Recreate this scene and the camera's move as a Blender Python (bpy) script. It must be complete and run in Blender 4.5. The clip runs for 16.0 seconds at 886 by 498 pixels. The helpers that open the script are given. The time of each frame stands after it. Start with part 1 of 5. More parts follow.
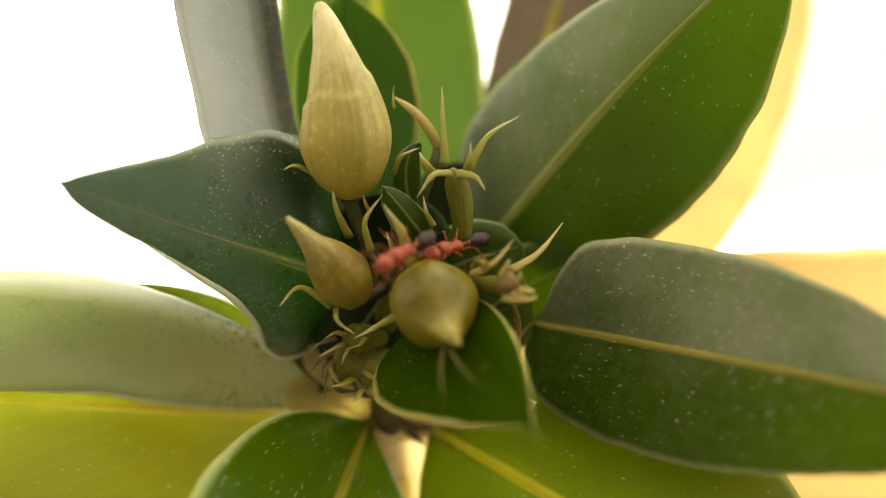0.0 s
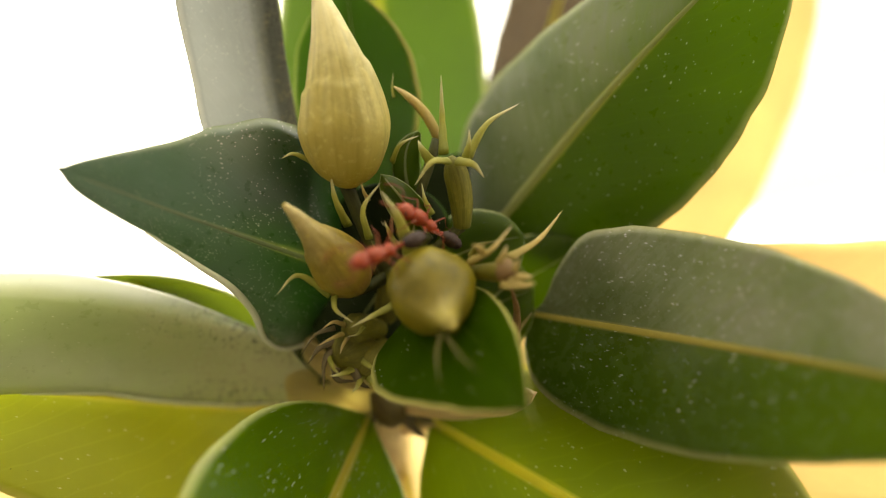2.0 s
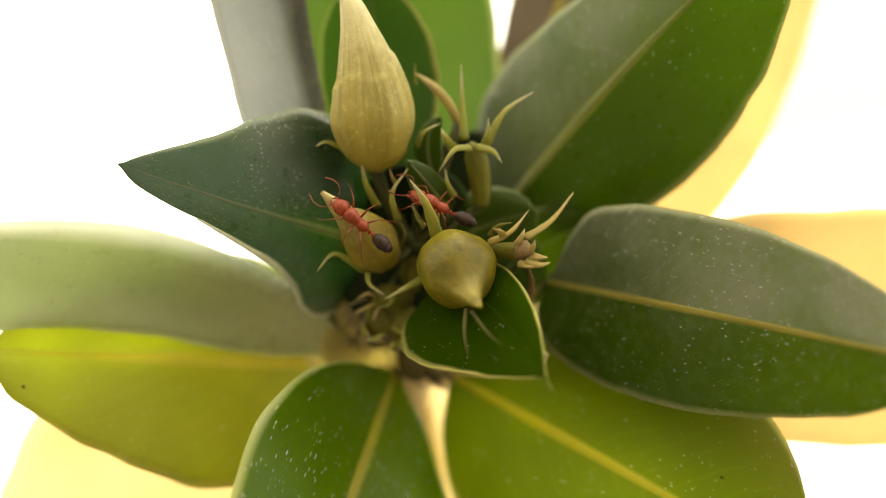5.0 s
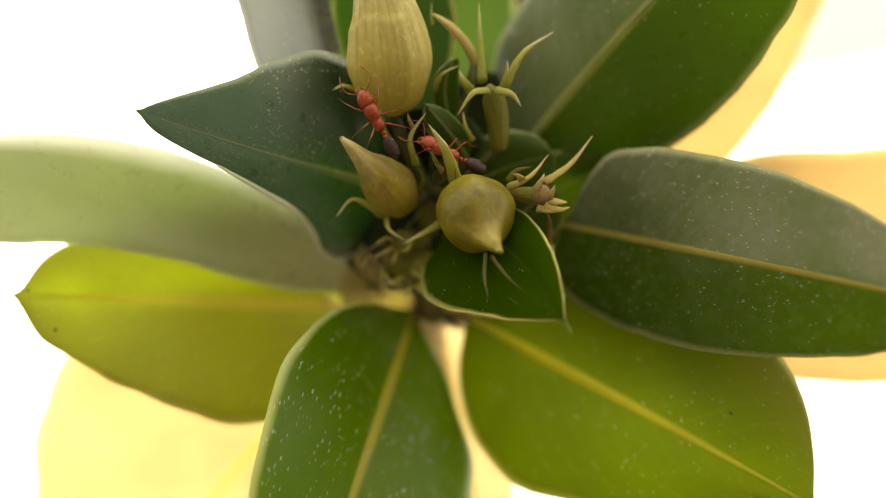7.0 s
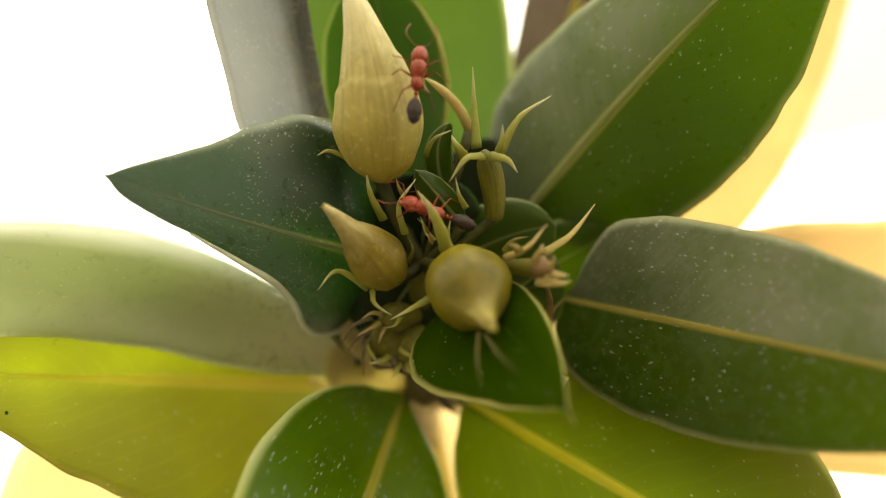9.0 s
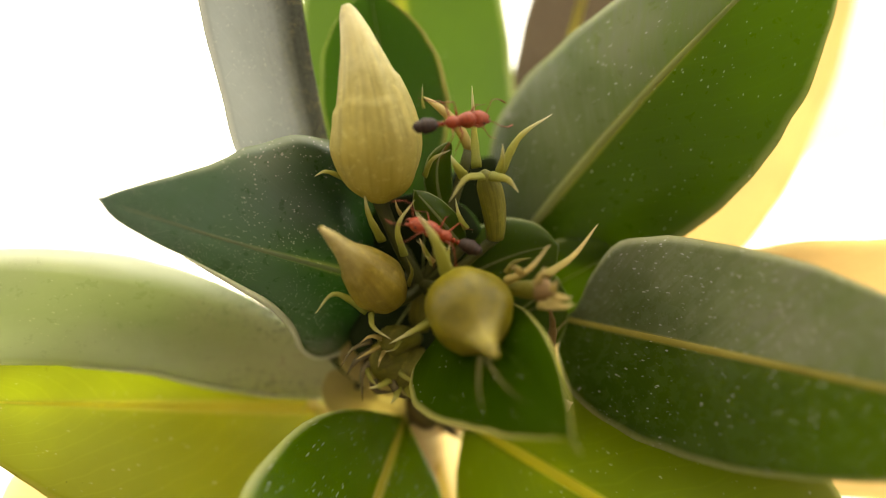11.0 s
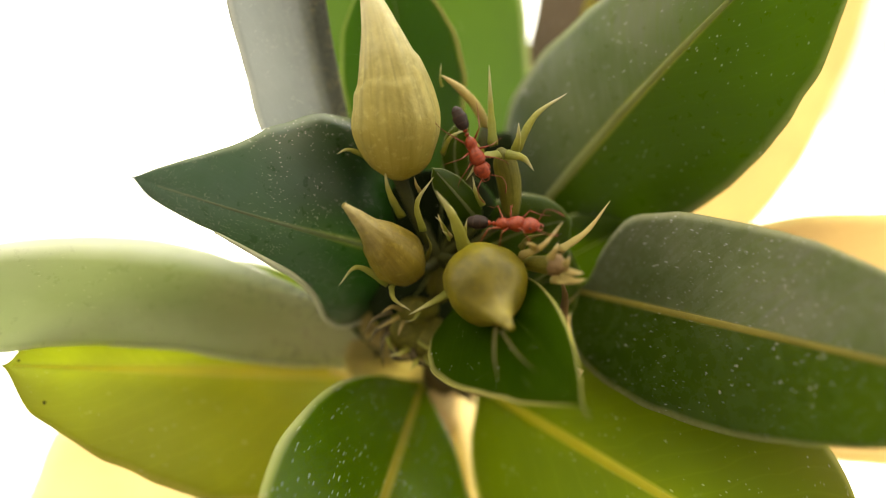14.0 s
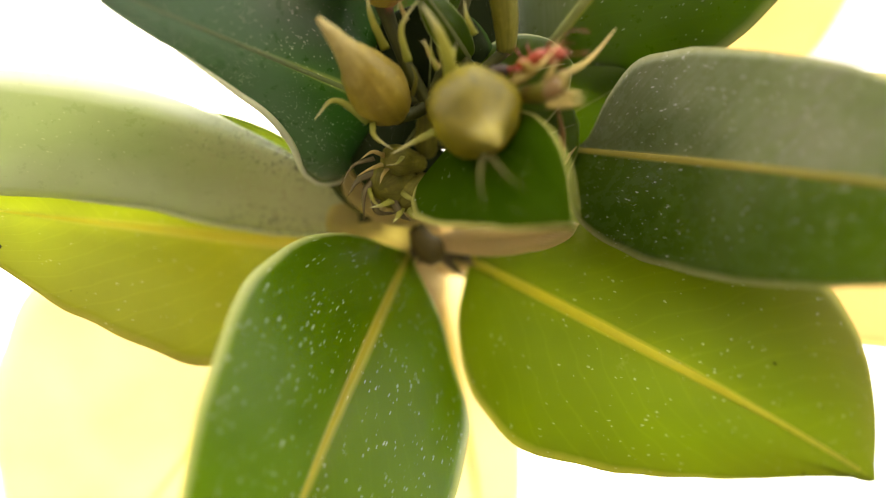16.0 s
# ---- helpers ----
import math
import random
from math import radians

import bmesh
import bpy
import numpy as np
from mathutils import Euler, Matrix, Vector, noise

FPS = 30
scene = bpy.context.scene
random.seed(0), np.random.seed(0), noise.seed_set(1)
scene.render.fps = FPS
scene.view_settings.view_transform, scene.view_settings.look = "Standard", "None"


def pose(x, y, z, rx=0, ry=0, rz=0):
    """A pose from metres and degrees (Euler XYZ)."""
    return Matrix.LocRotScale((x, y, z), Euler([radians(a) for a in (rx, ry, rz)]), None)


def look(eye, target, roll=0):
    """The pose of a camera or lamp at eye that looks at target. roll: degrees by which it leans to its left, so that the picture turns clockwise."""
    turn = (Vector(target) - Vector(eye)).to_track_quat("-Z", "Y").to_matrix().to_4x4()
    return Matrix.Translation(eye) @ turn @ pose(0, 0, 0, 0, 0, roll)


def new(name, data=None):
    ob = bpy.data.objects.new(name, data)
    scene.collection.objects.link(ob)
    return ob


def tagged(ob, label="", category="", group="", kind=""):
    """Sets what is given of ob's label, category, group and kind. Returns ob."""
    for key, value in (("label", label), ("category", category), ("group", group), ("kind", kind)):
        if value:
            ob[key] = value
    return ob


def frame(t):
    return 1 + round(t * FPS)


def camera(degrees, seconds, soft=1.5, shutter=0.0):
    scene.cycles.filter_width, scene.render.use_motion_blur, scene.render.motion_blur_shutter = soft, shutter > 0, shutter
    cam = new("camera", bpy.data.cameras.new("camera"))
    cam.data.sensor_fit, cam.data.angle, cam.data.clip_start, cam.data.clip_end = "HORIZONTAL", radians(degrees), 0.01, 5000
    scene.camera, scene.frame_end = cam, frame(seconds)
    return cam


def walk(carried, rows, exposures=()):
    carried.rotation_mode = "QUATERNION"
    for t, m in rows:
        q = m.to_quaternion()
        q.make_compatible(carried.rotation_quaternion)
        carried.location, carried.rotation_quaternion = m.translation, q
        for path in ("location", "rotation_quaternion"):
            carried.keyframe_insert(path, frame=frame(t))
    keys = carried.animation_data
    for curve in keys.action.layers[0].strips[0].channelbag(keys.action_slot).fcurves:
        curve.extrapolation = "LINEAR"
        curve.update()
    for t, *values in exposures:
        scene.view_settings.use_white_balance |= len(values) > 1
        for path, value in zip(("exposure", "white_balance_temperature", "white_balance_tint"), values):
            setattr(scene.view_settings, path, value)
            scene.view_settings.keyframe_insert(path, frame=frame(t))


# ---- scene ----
cam = camera(72.0, 16.0, soft=1.0)
cam.data.dof.use_dof = True
cam.data.dof.focus_distance = 0.0295
cam.data.dof.aperture_fstop = 13.0
# Shoot space is in centimetres, x right, y away, z up along the first view; BASE sets it into the world.
EYE, TILT = 0.32, 34.0
BASE = pose(0, 0, EYE, TILT, 0, 0)
CM = 0.01
PATH = [
    (0, (0.06, 0.108, -0.021), (0.004, 2.107, 0.017), 1.7),
    (0.5, (0.045, 0.112, -0.071), (0.03, 2.111, -0.13), 2.2),
    (1, (0.104, 0.122, -0.113), (0.023, 2.119, -0.037), 1.5),
    (1.5, (0.092, 0.119, -0.267), (0.083, 2.119, -0.304), 2.0),
    (2, (0.115, 0.132, -0.107), (0.026, 2.13, -0.048), 1.7),
    (2.5, (0.039, 0.126, 0.022), (-0.02, 2.125, 0.016), 0.8),
    (3, (0.15, 0.162, -0.37), (-0.047, 2.146, -0.524), 2.4),
    (3.5, (0.129, 0.145, -0.334), (-0.047, 2.128, -0.519), 1.8),
    (4, (0.052, 0.157, -0.118), (-0.104, 2.146, -0.258), 1.4),
    (6.3, (0.005, -0.471, 0.286), (-0.015, 1.515, 0.044), 1.1),
    (6.5, (0.02, -0.351, 0.122), (-0.059, 1.623, -0.188), 1.6),
    (7, (-0.053, -0.203, 0.136), (-0.154, 1.765, -0.211), 0.7),
    (7.5, (-0.015, -0.183, 0.126), (-0.075, 1.788, -0.208), 1.4),
    (8, (-0.031, -0.031, 0.081), (-0.104, 1.942, -0.235), 1.5),
    (8.5, (-0.041, -0.017, 0.154), (-0.177, 1.97, -0.026), 0.7),
    (9, (0.007, 0.06, 0.12), (-0.119, 2.052, 0.002), 0.9),
    (9.2, (-0.008, 0.075, 0.199), (-0.168, 2.067, 0.126), 0.3),
    (11.3, (0.027, 0.151, 0.128), (-0.101, 2.146, 0.055), 0.8),
    (11.5, (0.061, 0.179, -0.005), (-0.065, 2.172, -0.123), 1.3),
    (12, (0.034, 0.18, 0.095), (-0.083, 2.176, 0.057), 1.1),
    (12.5, (0.047, 0.16, 0.162), (-0.101, 2.154, 0.147), 0.7),
    (13, (0.04, 0.156, 0.148), (-0.099, 2.15, 0.084), 0.8),
    (13.5, (0.054, 0.139, 0.201), (-0.113, 2.13, 0.11), 0.9),
    (14, (-0.001, 0.0, 0.213), (-0.175, 1.984, 0.024), 0.6),
    (14.5, (0.007, 0.094, 0.043), (-0.161, 2.059, -0.287), 1.0),
    (15, (0.037, 0.183, -0.03), (-0.091, 2.15, -0.37), 1.7),
    (15.5, (0.047, 0.193, -0.043), (-0.109, 2.16, -0.366), 1.4),
    (16, (0.079, 0.189, -0.349), (-0.099, 2.127, -0.681), 1.87),
]
STOPS = [(0.0, 0.78), (2.0, 0.84), (2.5, 0.76), (3.0, 0.88), (3.5, 0.94), (4.2, 0.9), (5.6, 0.53), (6.3, -0.34), (6.5, 0.1), (7.0, 0.66), (8.0, 0.6), (8.5, 0.9), (9.0, 0.74), (11.3, 0.84), (11.5, 0.78), (12.0, 1.02), (12.5, 0.89), (13.0, 0.74), (13.5, 0.77), (14.0, 0.83), (14.5, 0.9), (15.0, 1.1), (15.5, 1.16), (16.0, 1.26)]
EXPOSURES = [(t, stops, 7600 if t < 14 else 7200, 3) for t, stops in STOPS]
walk(cam, [(t, BASE @ look(Vector(eye) * CM, Vector(target) * CM, roll)) for t, eye, target, roll in PATH], EXPOSURES)

# ---- light ----
SUN_HEIGHT, SUN_TURN = 40.0, -25.0
world = bpy.data.worlds.new("overcast_sky")
scene.world = world
world.use_nodes = True
wn, wl = world.node_tree.nodes, world.node_tree.links
sky = wn.new("ShaderNodeTexSky")
sky.sky_type = "NISHITA"
sky.sun_disc = False
sky.sun_elevation, sky.sun_rotation = radians(SUN_HEIGHT), radians(SUN_TURN)
sky.dust_density = 5.0
cloud = wn.new("ShaderNodeMix")
cloud.data_type = "RGBA"
cloud.inputs[0].default_value = 0.88
wl.new(sky.outputs[0], cloud.inputs[6])
cloud.inputs[7].default_value = (12.3, 11.9, 11.3, 1)
wl.new(cloud.outputs[2], wn["Background"].inputs[0])
wn["Background"].inputs[1].default_value = 0.20

sun = new("sun", bpy.data.lights.new("sun", "SUN"))
sun.data.energy = 4.2
sun.data.angle = radians(48)
sun.data.color = (1.0, 0.96, 0.88)
h, a = radians(SUN_HEIGHT), radians(SUN_TURN)
sun_way = Vector((math.sin(a) * math.cos(h), math.cos(a) * math.cos(h), math.sin(h)))
sun.matrix_world = look(sun_way * 3, (0, 0, 0))


# ---- materials ----
class Nodes:
    """A small wrapper that builds a node material."""

    def __init__(self, name):
        self.mat = bpy.data.materials.new(name)
        self.mat.use_nodes = True
        self.tree = self.mat.node_tree
        self.n = self.tree.nodes
        self.bsdf = self.n["Principled BSDF"]
        self.out = self.n["Material Output"]

    def add(self, kind, **values):
        node = self.n.new(kind)
        for key, value in values.items():
            node.inputs[key].default_value = value
        return node

    def link(self, a, b):
        self.tree.links.new(a, b)

    def coords(self):
        return self.add("ShaderNodeTexCoord")

    def noise(self, scale, detail=4.0, rough=0.55, vec=None):
        node = self.add("ShaderNodeTexNoise", Scale=scale, Detail=detail, Roughness=rough)
        self.link(vec if vec else self.coords().outputs["Object"], node.inputs["Vector"])
        return node.outputs["Fac"]

    def span(self, value, a, b, c=0.0, d=1.0):
        node = self.add("ShaderNodeMapRange", **{"From Min": a, "From Max": b, "To Min": c, "To Max": d})
        self.link(value, node.inputs["Value"])
        return node.outputs["Result"]

    def math(self, op, a, b=0.0):
        node = self.n.new("ShaderNodeMath")
        node.operation = op
        for k, v in enumerate((a, b)):
            if isinstance(v, (int, float)):
                node.inputs[k].default_value = v
            else:
                self.link(v, node.inputs[k])
        return node.outputs[0]

    def mix(self, fac, a, b, blend="MIX"):
        node = self.n.new("ShaderNodeMix")
        node.data_type = "RGBA"
        node.blend_type = blend
        for k, v in ((0, fac), (6, a), (7, b)):
            if isinstance(v, (int, float)):
                node.inputs[k].default_value = v
            elif isinstance(v, tuple):
                node.inputs[k].default_value = (*v, 1)
            else:
                self.link(v, node.inputs[k])
        return node.outputs[2]

    def bump(self, height, strength, distance):
        node = self.add("ShaderNodeBump", Strength=strength, Distance=distance)
        self.link(height, node.inputs["Height"])
        self.link(node.outputs[0], self.bsdf.inputs["Normal"])
        return node.outputs[0]


def leaf_material(name, dark, light, glow, through_share, rough, dust, margin, vein=0.35, coat=0.25, rib=(0.4, 0.38, 0.06), rib_share=0.06, gloss=0.5, cells_over=(112.0, 104.0), overlay=None):
    """A leathery leaf: mottled blade, pale margin, faint side veins, dust specks; light passes through it."""
    m = Nodes(name)
    uv = m.add("ShaderNodeSeparateXYZ")
    co = m.coords()
    m.link(co.outputs["UV"], uv.inputs[0])
    across = m.math("ABSOLUTE", m.math("SUBTRACT", uv.outputs[0], 0.5))
    obj = co.outputs["Object"]
    big = m.noise(190, 3, 0.5, obj)
    fine = m.noise(1500, 5, 0.65, obj)
    shade = m.mix(m.span(big, 0.3, 0.7), dark, light)
    shade = m.mix(m.span(fine, 0.3, 0.75, 0.0, 0.25), shade, tuple(min(1, c * 1.4) for c in light))
    # side veins run out and forward from the midrib
    slant = m.math("SUBTRACT", m.math("MULTIPLY", uv.outputs[1], 15.0), m.math("MULTIPLY", across, 11.0))
    slant = m.math("ADD", slant, m.math("MULTIPLY", m.noise(260, 2, 0.5, obj), 1.4))
    line = m.math("ABSOLUTE", m.math("SUBTRACT", m.math("FRACT", slant), 0.5))
    veins = m.span(line, 0.0, 0.09, vein, 0.0)
    shade = m.mix(veins, shade, tuple(min(1, c * 1.9 + 0.01) for c in light))
    edge = m.span(m.math("ADD", across, m.math("MULTIPLY", m.noise(700, 2, 0.5, obj), 0.012)), 0.468, 0.496)
    shade = m.mix(edge, shade, margin)
    # the pale tissue of the midrib shows through the blade
    ribbed = m.span(m.math("SUBTRACT", across, m.math("MULTIPLY", m.math("SUBTRACT", 1.0, uv.outputs[1]), rib_share)), -0.012, 0.006, 1.0, 0.0)
    if rib_share <= 0:
        ribbed = m.math("MULTIPLY", ribbed, 0.0)
    shade = m.mix(ribbed, shade, rib)
    # dust: small pale specks in drifts
    specks = None
    ragged = m.add("ShaderNodeTexNoise", Scale=9000.0, Detail=2.0)
    m.link(obj, ragged.inputs["Vector"])
    for scale, size, share, drift in ((1.0, 0.40, 0.30, 0.41), (0.45, 0.18, 0.10, 0.38)):
        # specks lie along the blade, ragged and unequal
        cells = m.add("ShaderNodeVectorMath")
        cells.operation = "MULTIPLY"
        cells.inputs[1].default_value = (cells_over[0] * scale, cells_over[1] * scale, 0.0)
        m.link(co.outputs["UV"], cells.inputs[0])
        shift = m.add("ShaderNodeVectorMath")
        shift.operation = "MULTIPLY_ADD"
        shift.inputs[1].default_value = (0.9, 0.7, 0.0)
        m.link(ragged.outputs["Color"], shift.inputs[0])
        m.link(cells.outputs[0], shift.inputs[2])
        vor = m.add("ShaderNodeTexVoronoi", Scale=1.0, Randomness=1.0)
        m.link(shift.outputs[0], vor.inputs["Vector"])
        lot = m.add("ShaderNodeSeparateXYZ")
        m.link(vor.outputs["Color"], lot.inputs[0])
        wide = m.math("MULTIPLY", lot.outputs[1], size)
        speck = m.span(m.math("SUBTRACT", vor.outputs["Distance"], wide), -0.05, 0.03, 1.0, 0.0)
        keep = m.span(m.noise(520, 3, 0.6, obj), drift - 0.03 * dust, drift - 0.03 * dust + 0.12)
        chosen = m.math("GREATER_THAN", lot.outputs[0], 1.0 - share * dust)
        one = m.math("MULTIPLY", m.math("MULTIPLY", speck, keep), chosen)
        specks = one if specks is None else m.math("MAXIMUM", specks, one)
    film = m.span(m.noise(420, 6, 0.7, obj), 0.45, 0.8, 0.0, 0.012 * dust)
    shade = m.mix(film, shade, (0.42, 0.43, 0.38))
    cover = None
    if overlay:
        shade, cover = overlay(m, uv.outputs[0], uv.outputs[1], obj, shade)
    shade = m.mix(m.math("MULTIPLY", specks, m.span(fine, 0.3, 0.7, 0.6, 1.0)), shade, (0.82, 0.80, 0.70))
    m.link(shade, m.bsdf.inputs["Base Color"])
    m.link(m.span(fine, 0.2, 0.8, rough - 0.08, rough + 0.1), m.bsdf.inputs["Roughness"])
    m.bsdf.inputs["Specular IOR Level"].default_value = gloss
    m.bsdf.inputs["Coat Weight"].default_value = coat
    m.bsdf.inputs["Coat Roughness"].default_value = 0.3
    height = m.math("ADD", m.math("MULTIPLY", fine, 0.35), m.math("MULTIPLY", veins, -0.8))
    normal = m.bump(height, 0.22, 0.0001)
    tr = m.add("ShaderNodeBsdfTranslucent")
    lit = m.mix(ribbed, m.mix(m.span(big, 0.3, 0.7), glow, tuple(c * 0.8 for c in glow)), (0.9, 0.88, 0.25))
    lit = m.mix(m.math("MULTIPLY", edge, 0.6), lit, tuple(min(0.9, c * 1.6) for c in margin))
    lit = m.mix(m.math("MULTIPLY", veins, 0.8), lit, tuple(c * 1.25 for c in glow))
    if cover:
        # covered or darkened places of the blade keep the light from passing
        lit = m.mix(cover, lit, (0.02, 0.02, 0.01))
    m.link(lit, tr.inputs["Color"])
    m.link(normal, tr.inputs["Normal"])
    mixer = m.add("ShaderNodeMixShader", Fac=through_share)
    m.link(m.bsdf.outputs[0], mixer.inputs[1])
    m.link(tr.outputs[0], mixer.inputs[2])
    m.link(mixer.outputs[0], m.out.inputs[0])
    return m.mat


def sheen_half(share):
    """A blade whose first half has the grey sheen of the sky painted on, streaked along the side veins, with pale
    smears in places; shade at its foot is put in as less light passing there.
    """
    def overlay(m, u, v, obj, shade):
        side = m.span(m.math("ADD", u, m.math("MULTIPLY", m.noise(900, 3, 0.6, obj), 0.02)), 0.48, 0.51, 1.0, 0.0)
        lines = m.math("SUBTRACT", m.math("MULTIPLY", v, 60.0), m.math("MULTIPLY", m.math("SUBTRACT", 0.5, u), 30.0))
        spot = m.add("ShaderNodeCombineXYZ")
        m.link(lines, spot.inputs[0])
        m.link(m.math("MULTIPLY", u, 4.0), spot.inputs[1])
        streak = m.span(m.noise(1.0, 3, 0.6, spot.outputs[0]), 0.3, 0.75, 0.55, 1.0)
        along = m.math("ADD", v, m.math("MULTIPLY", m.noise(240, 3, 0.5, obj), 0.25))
        # grey sky sheen of the upturned half, put into the colour
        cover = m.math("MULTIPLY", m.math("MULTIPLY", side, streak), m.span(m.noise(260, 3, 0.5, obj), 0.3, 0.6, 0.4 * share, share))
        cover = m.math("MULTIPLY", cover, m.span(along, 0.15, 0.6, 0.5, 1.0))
        # stands for the shade of leaves behind the foot, easing towards the tip
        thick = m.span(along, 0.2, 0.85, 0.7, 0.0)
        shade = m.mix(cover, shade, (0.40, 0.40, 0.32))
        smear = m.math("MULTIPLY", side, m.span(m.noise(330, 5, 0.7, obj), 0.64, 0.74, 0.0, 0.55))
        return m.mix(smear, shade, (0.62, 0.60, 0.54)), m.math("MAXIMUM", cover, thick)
    return overlay


def yellowing(m, u, v, obj, shade):
    """Wear of an ageing blade: yellow blotches towards its tip and margins, a few dark bites and pale scars."""
    rim = m.math("ABSOLUTE", m.math("SUBTRACT", u, 0.5))
    old = m.math("ADD", m.math("MULTIPLY", v, 0.6), m.math("ADD", m.math("MULTIPLY", rim, 0.5), m.math("MULTIPLY", m.noise(300, 4, 0.6, obj), 0.4)))
    shade = m.mix(m.span(old, 0.62, 1.0, 0.0, 0.6), shade, (0.28, 0.25, 0.012))
    scars = m.span(m.noise(520, 4, 0.65, obj), 0.68, 0.74, 0.0, 0.35)
    shade = m.mix(scars, shade, (0.40, 0.38, 0.20))
    bites = m.math("MULTIPLY", m.span(m.noise(2100, 2, 0.5, obj), 0.735, 0.75), m.span(v, 0.5, 0.7))
    green = m.math("MULTIPLY", m.span(old, 0.35, 0.75, 0.12, 0.0), m.span(m.noise(420, 4, 0.6, obj), 0.3, 0.65, 0.4, 1.0))
    # tip passes less light, to balance the shade that falls on the foot
    return m.mix(bites, shade, (0.03, 0.025, 0.01)), m.math("MAXIMUM", bites, m.math("MAXIMUM", green, m.span(old, 0.55, 1.0, 0.0, 0.40)))


def sheen_tip(m, u, v, obj, shade):
    """The dark leaf: a thin blue-grey sheen of the sky, painted on and stronger towards its tip."""
    patch = m.span(m.noise(380, 5, 0.65, obj), 0.3, 0.7, 0.5, 1.0)
    gloss = m.math("MULTIPLY", m.span(m.math("ADD", v, m.math("MULTIPLY", m.noise(200, 3, 0.5, obj), 0.3)), 0.35, 1.0, 0.0, 0.52), patch)
    return m.mix(gloss, shade, (0.20, 0.29, 0.29)), m.math("MULTIPLY", gloss, 0.5)


def shaded_sooty_side(m, u, v, obj, shade):
    """The grey leaf: shade of its fold painted along the second half, with soot streaks, pits and gold grains."""
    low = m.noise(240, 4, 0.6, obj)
    # gradual darkening for the half that the fold turns from the light
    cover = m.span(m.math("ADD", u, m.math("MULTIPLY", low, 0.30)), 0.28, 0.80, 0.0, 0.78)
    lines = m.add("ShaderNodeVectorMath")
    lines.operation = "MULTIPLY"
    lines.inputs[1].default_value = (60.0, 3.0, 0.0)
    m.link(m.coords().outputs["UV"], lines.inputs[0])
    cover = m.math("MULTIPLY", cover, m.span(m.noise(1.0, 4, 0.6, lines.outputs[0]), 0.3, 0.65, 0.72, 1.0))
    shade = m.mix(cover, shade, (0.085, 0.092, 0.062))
    grains = m.math("MULTIPLY", m.span(m.noise(5600, 2, 0.5, obj), 0.53, 0.58), m.span(u, 0.30, 0.6))
    shade = m.mix(m.math("MULTIPLY", grains, m.span(m.noise(900, 2, 0.5, obj), 0.42, 0.55)), shade, (0.40, 0.37, 0.22))
    pits = m.math("MULTIPLY", m.span(m.noise(4800, 3, 0.6, obj), 0.55, 0.60), m.span(u, 0.30, 0.6, 0.0, 0.6))
    return m.mix(pits, shade, (0.022, 0.020, 0.012)), m.math("MAXIMUM", m.math("MULTIPLY", cover, 0.95), pits)


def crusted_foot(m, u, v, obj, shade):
    """The swaying leaf: sheen towards its tip and white glare on one margin, both painted; a crust along the other
    margin, soot and gold grains near its foot.
    """
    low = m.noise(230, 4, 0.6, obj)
    # sheen of the far end, painted as a paler tip
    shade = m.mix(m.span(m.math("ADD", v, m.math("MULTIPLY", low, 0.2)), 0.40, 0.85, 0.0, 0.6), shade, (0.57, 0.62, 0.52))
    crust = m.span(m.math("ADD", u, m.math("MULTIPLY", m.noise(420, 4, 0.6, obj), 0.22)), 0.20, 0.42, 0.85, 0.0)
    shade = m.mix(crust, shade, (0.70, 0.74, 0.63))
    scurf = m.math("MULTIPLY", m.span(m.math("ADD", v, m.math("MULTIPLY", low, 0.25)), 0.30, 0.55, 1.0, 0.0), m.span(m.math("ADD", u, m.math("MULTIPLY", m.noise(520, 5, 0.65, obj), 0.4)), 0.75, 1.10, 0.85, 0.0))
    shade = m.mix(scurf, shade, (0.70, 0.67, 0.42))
    # washed-out glare along the upper margin, put into the colour
    glare = m.math("MULTIPLY", m.span(v, 0.22, 0.42), m.span(m.math("ADD", u, m.math("MULTIPLY", low, 0.3)), 0.70, 1.05, 0.0, 0.85))
    shade = m.mix(glare, shade, (0.80, 0.80, 0.76))
    near = m.math("MULTIPLY", m.span(v, 0.06, 0.14), m.span(m.math("ADD", v, m.math("MULTIPLY", low, 0.2)), 0.30, 0.48, 1.0, 0.0))
    soot = m.math("MULTIPLY", near, m.math("MULTIPLY", m.span(u, 0.50, 0.72), m.span(m.noise(1500, 5, 0.7, obj), 0.34, 0.56)))
    shade = m.mix(m.math("MULTIPLY", soot, 0.45), shade, (0.075, 0.068, 0.035))
    grains = m.math("MULTIPLY", near, m.math("MULTIPLY", m.span(m.noise(4800, 2, 0.5, obj), 0.57, 0.61), m.span(m.noise(1100, 2, 0.5, obj), 0.40, 0.54)))
    shade = m.mix(m.math("MULTIPLY", grains, 0.95), shade, (0.80, 0.72, 0.42))
    pits = m.math("MULTIPLY", m.math("MULTIPLY", near, m.span(m.math("ABSOLUTE", m.math("SUBTRACT", u, 0.27)), 0.05, 0.16)), m.span(m.noise(3600, 4, 0.7, obj), 0.55, 0.60))
    return m.mix(m.math("MULTIPLY", pits, 0.75), shade, (0.03, 0.026, 0.014)), m.math("MAXIMUM", m.math("MULTIPLY", soot, 0.45), m.math("MULTIPLY", m.math("MAXIMUM", pits, grains), 0.9))


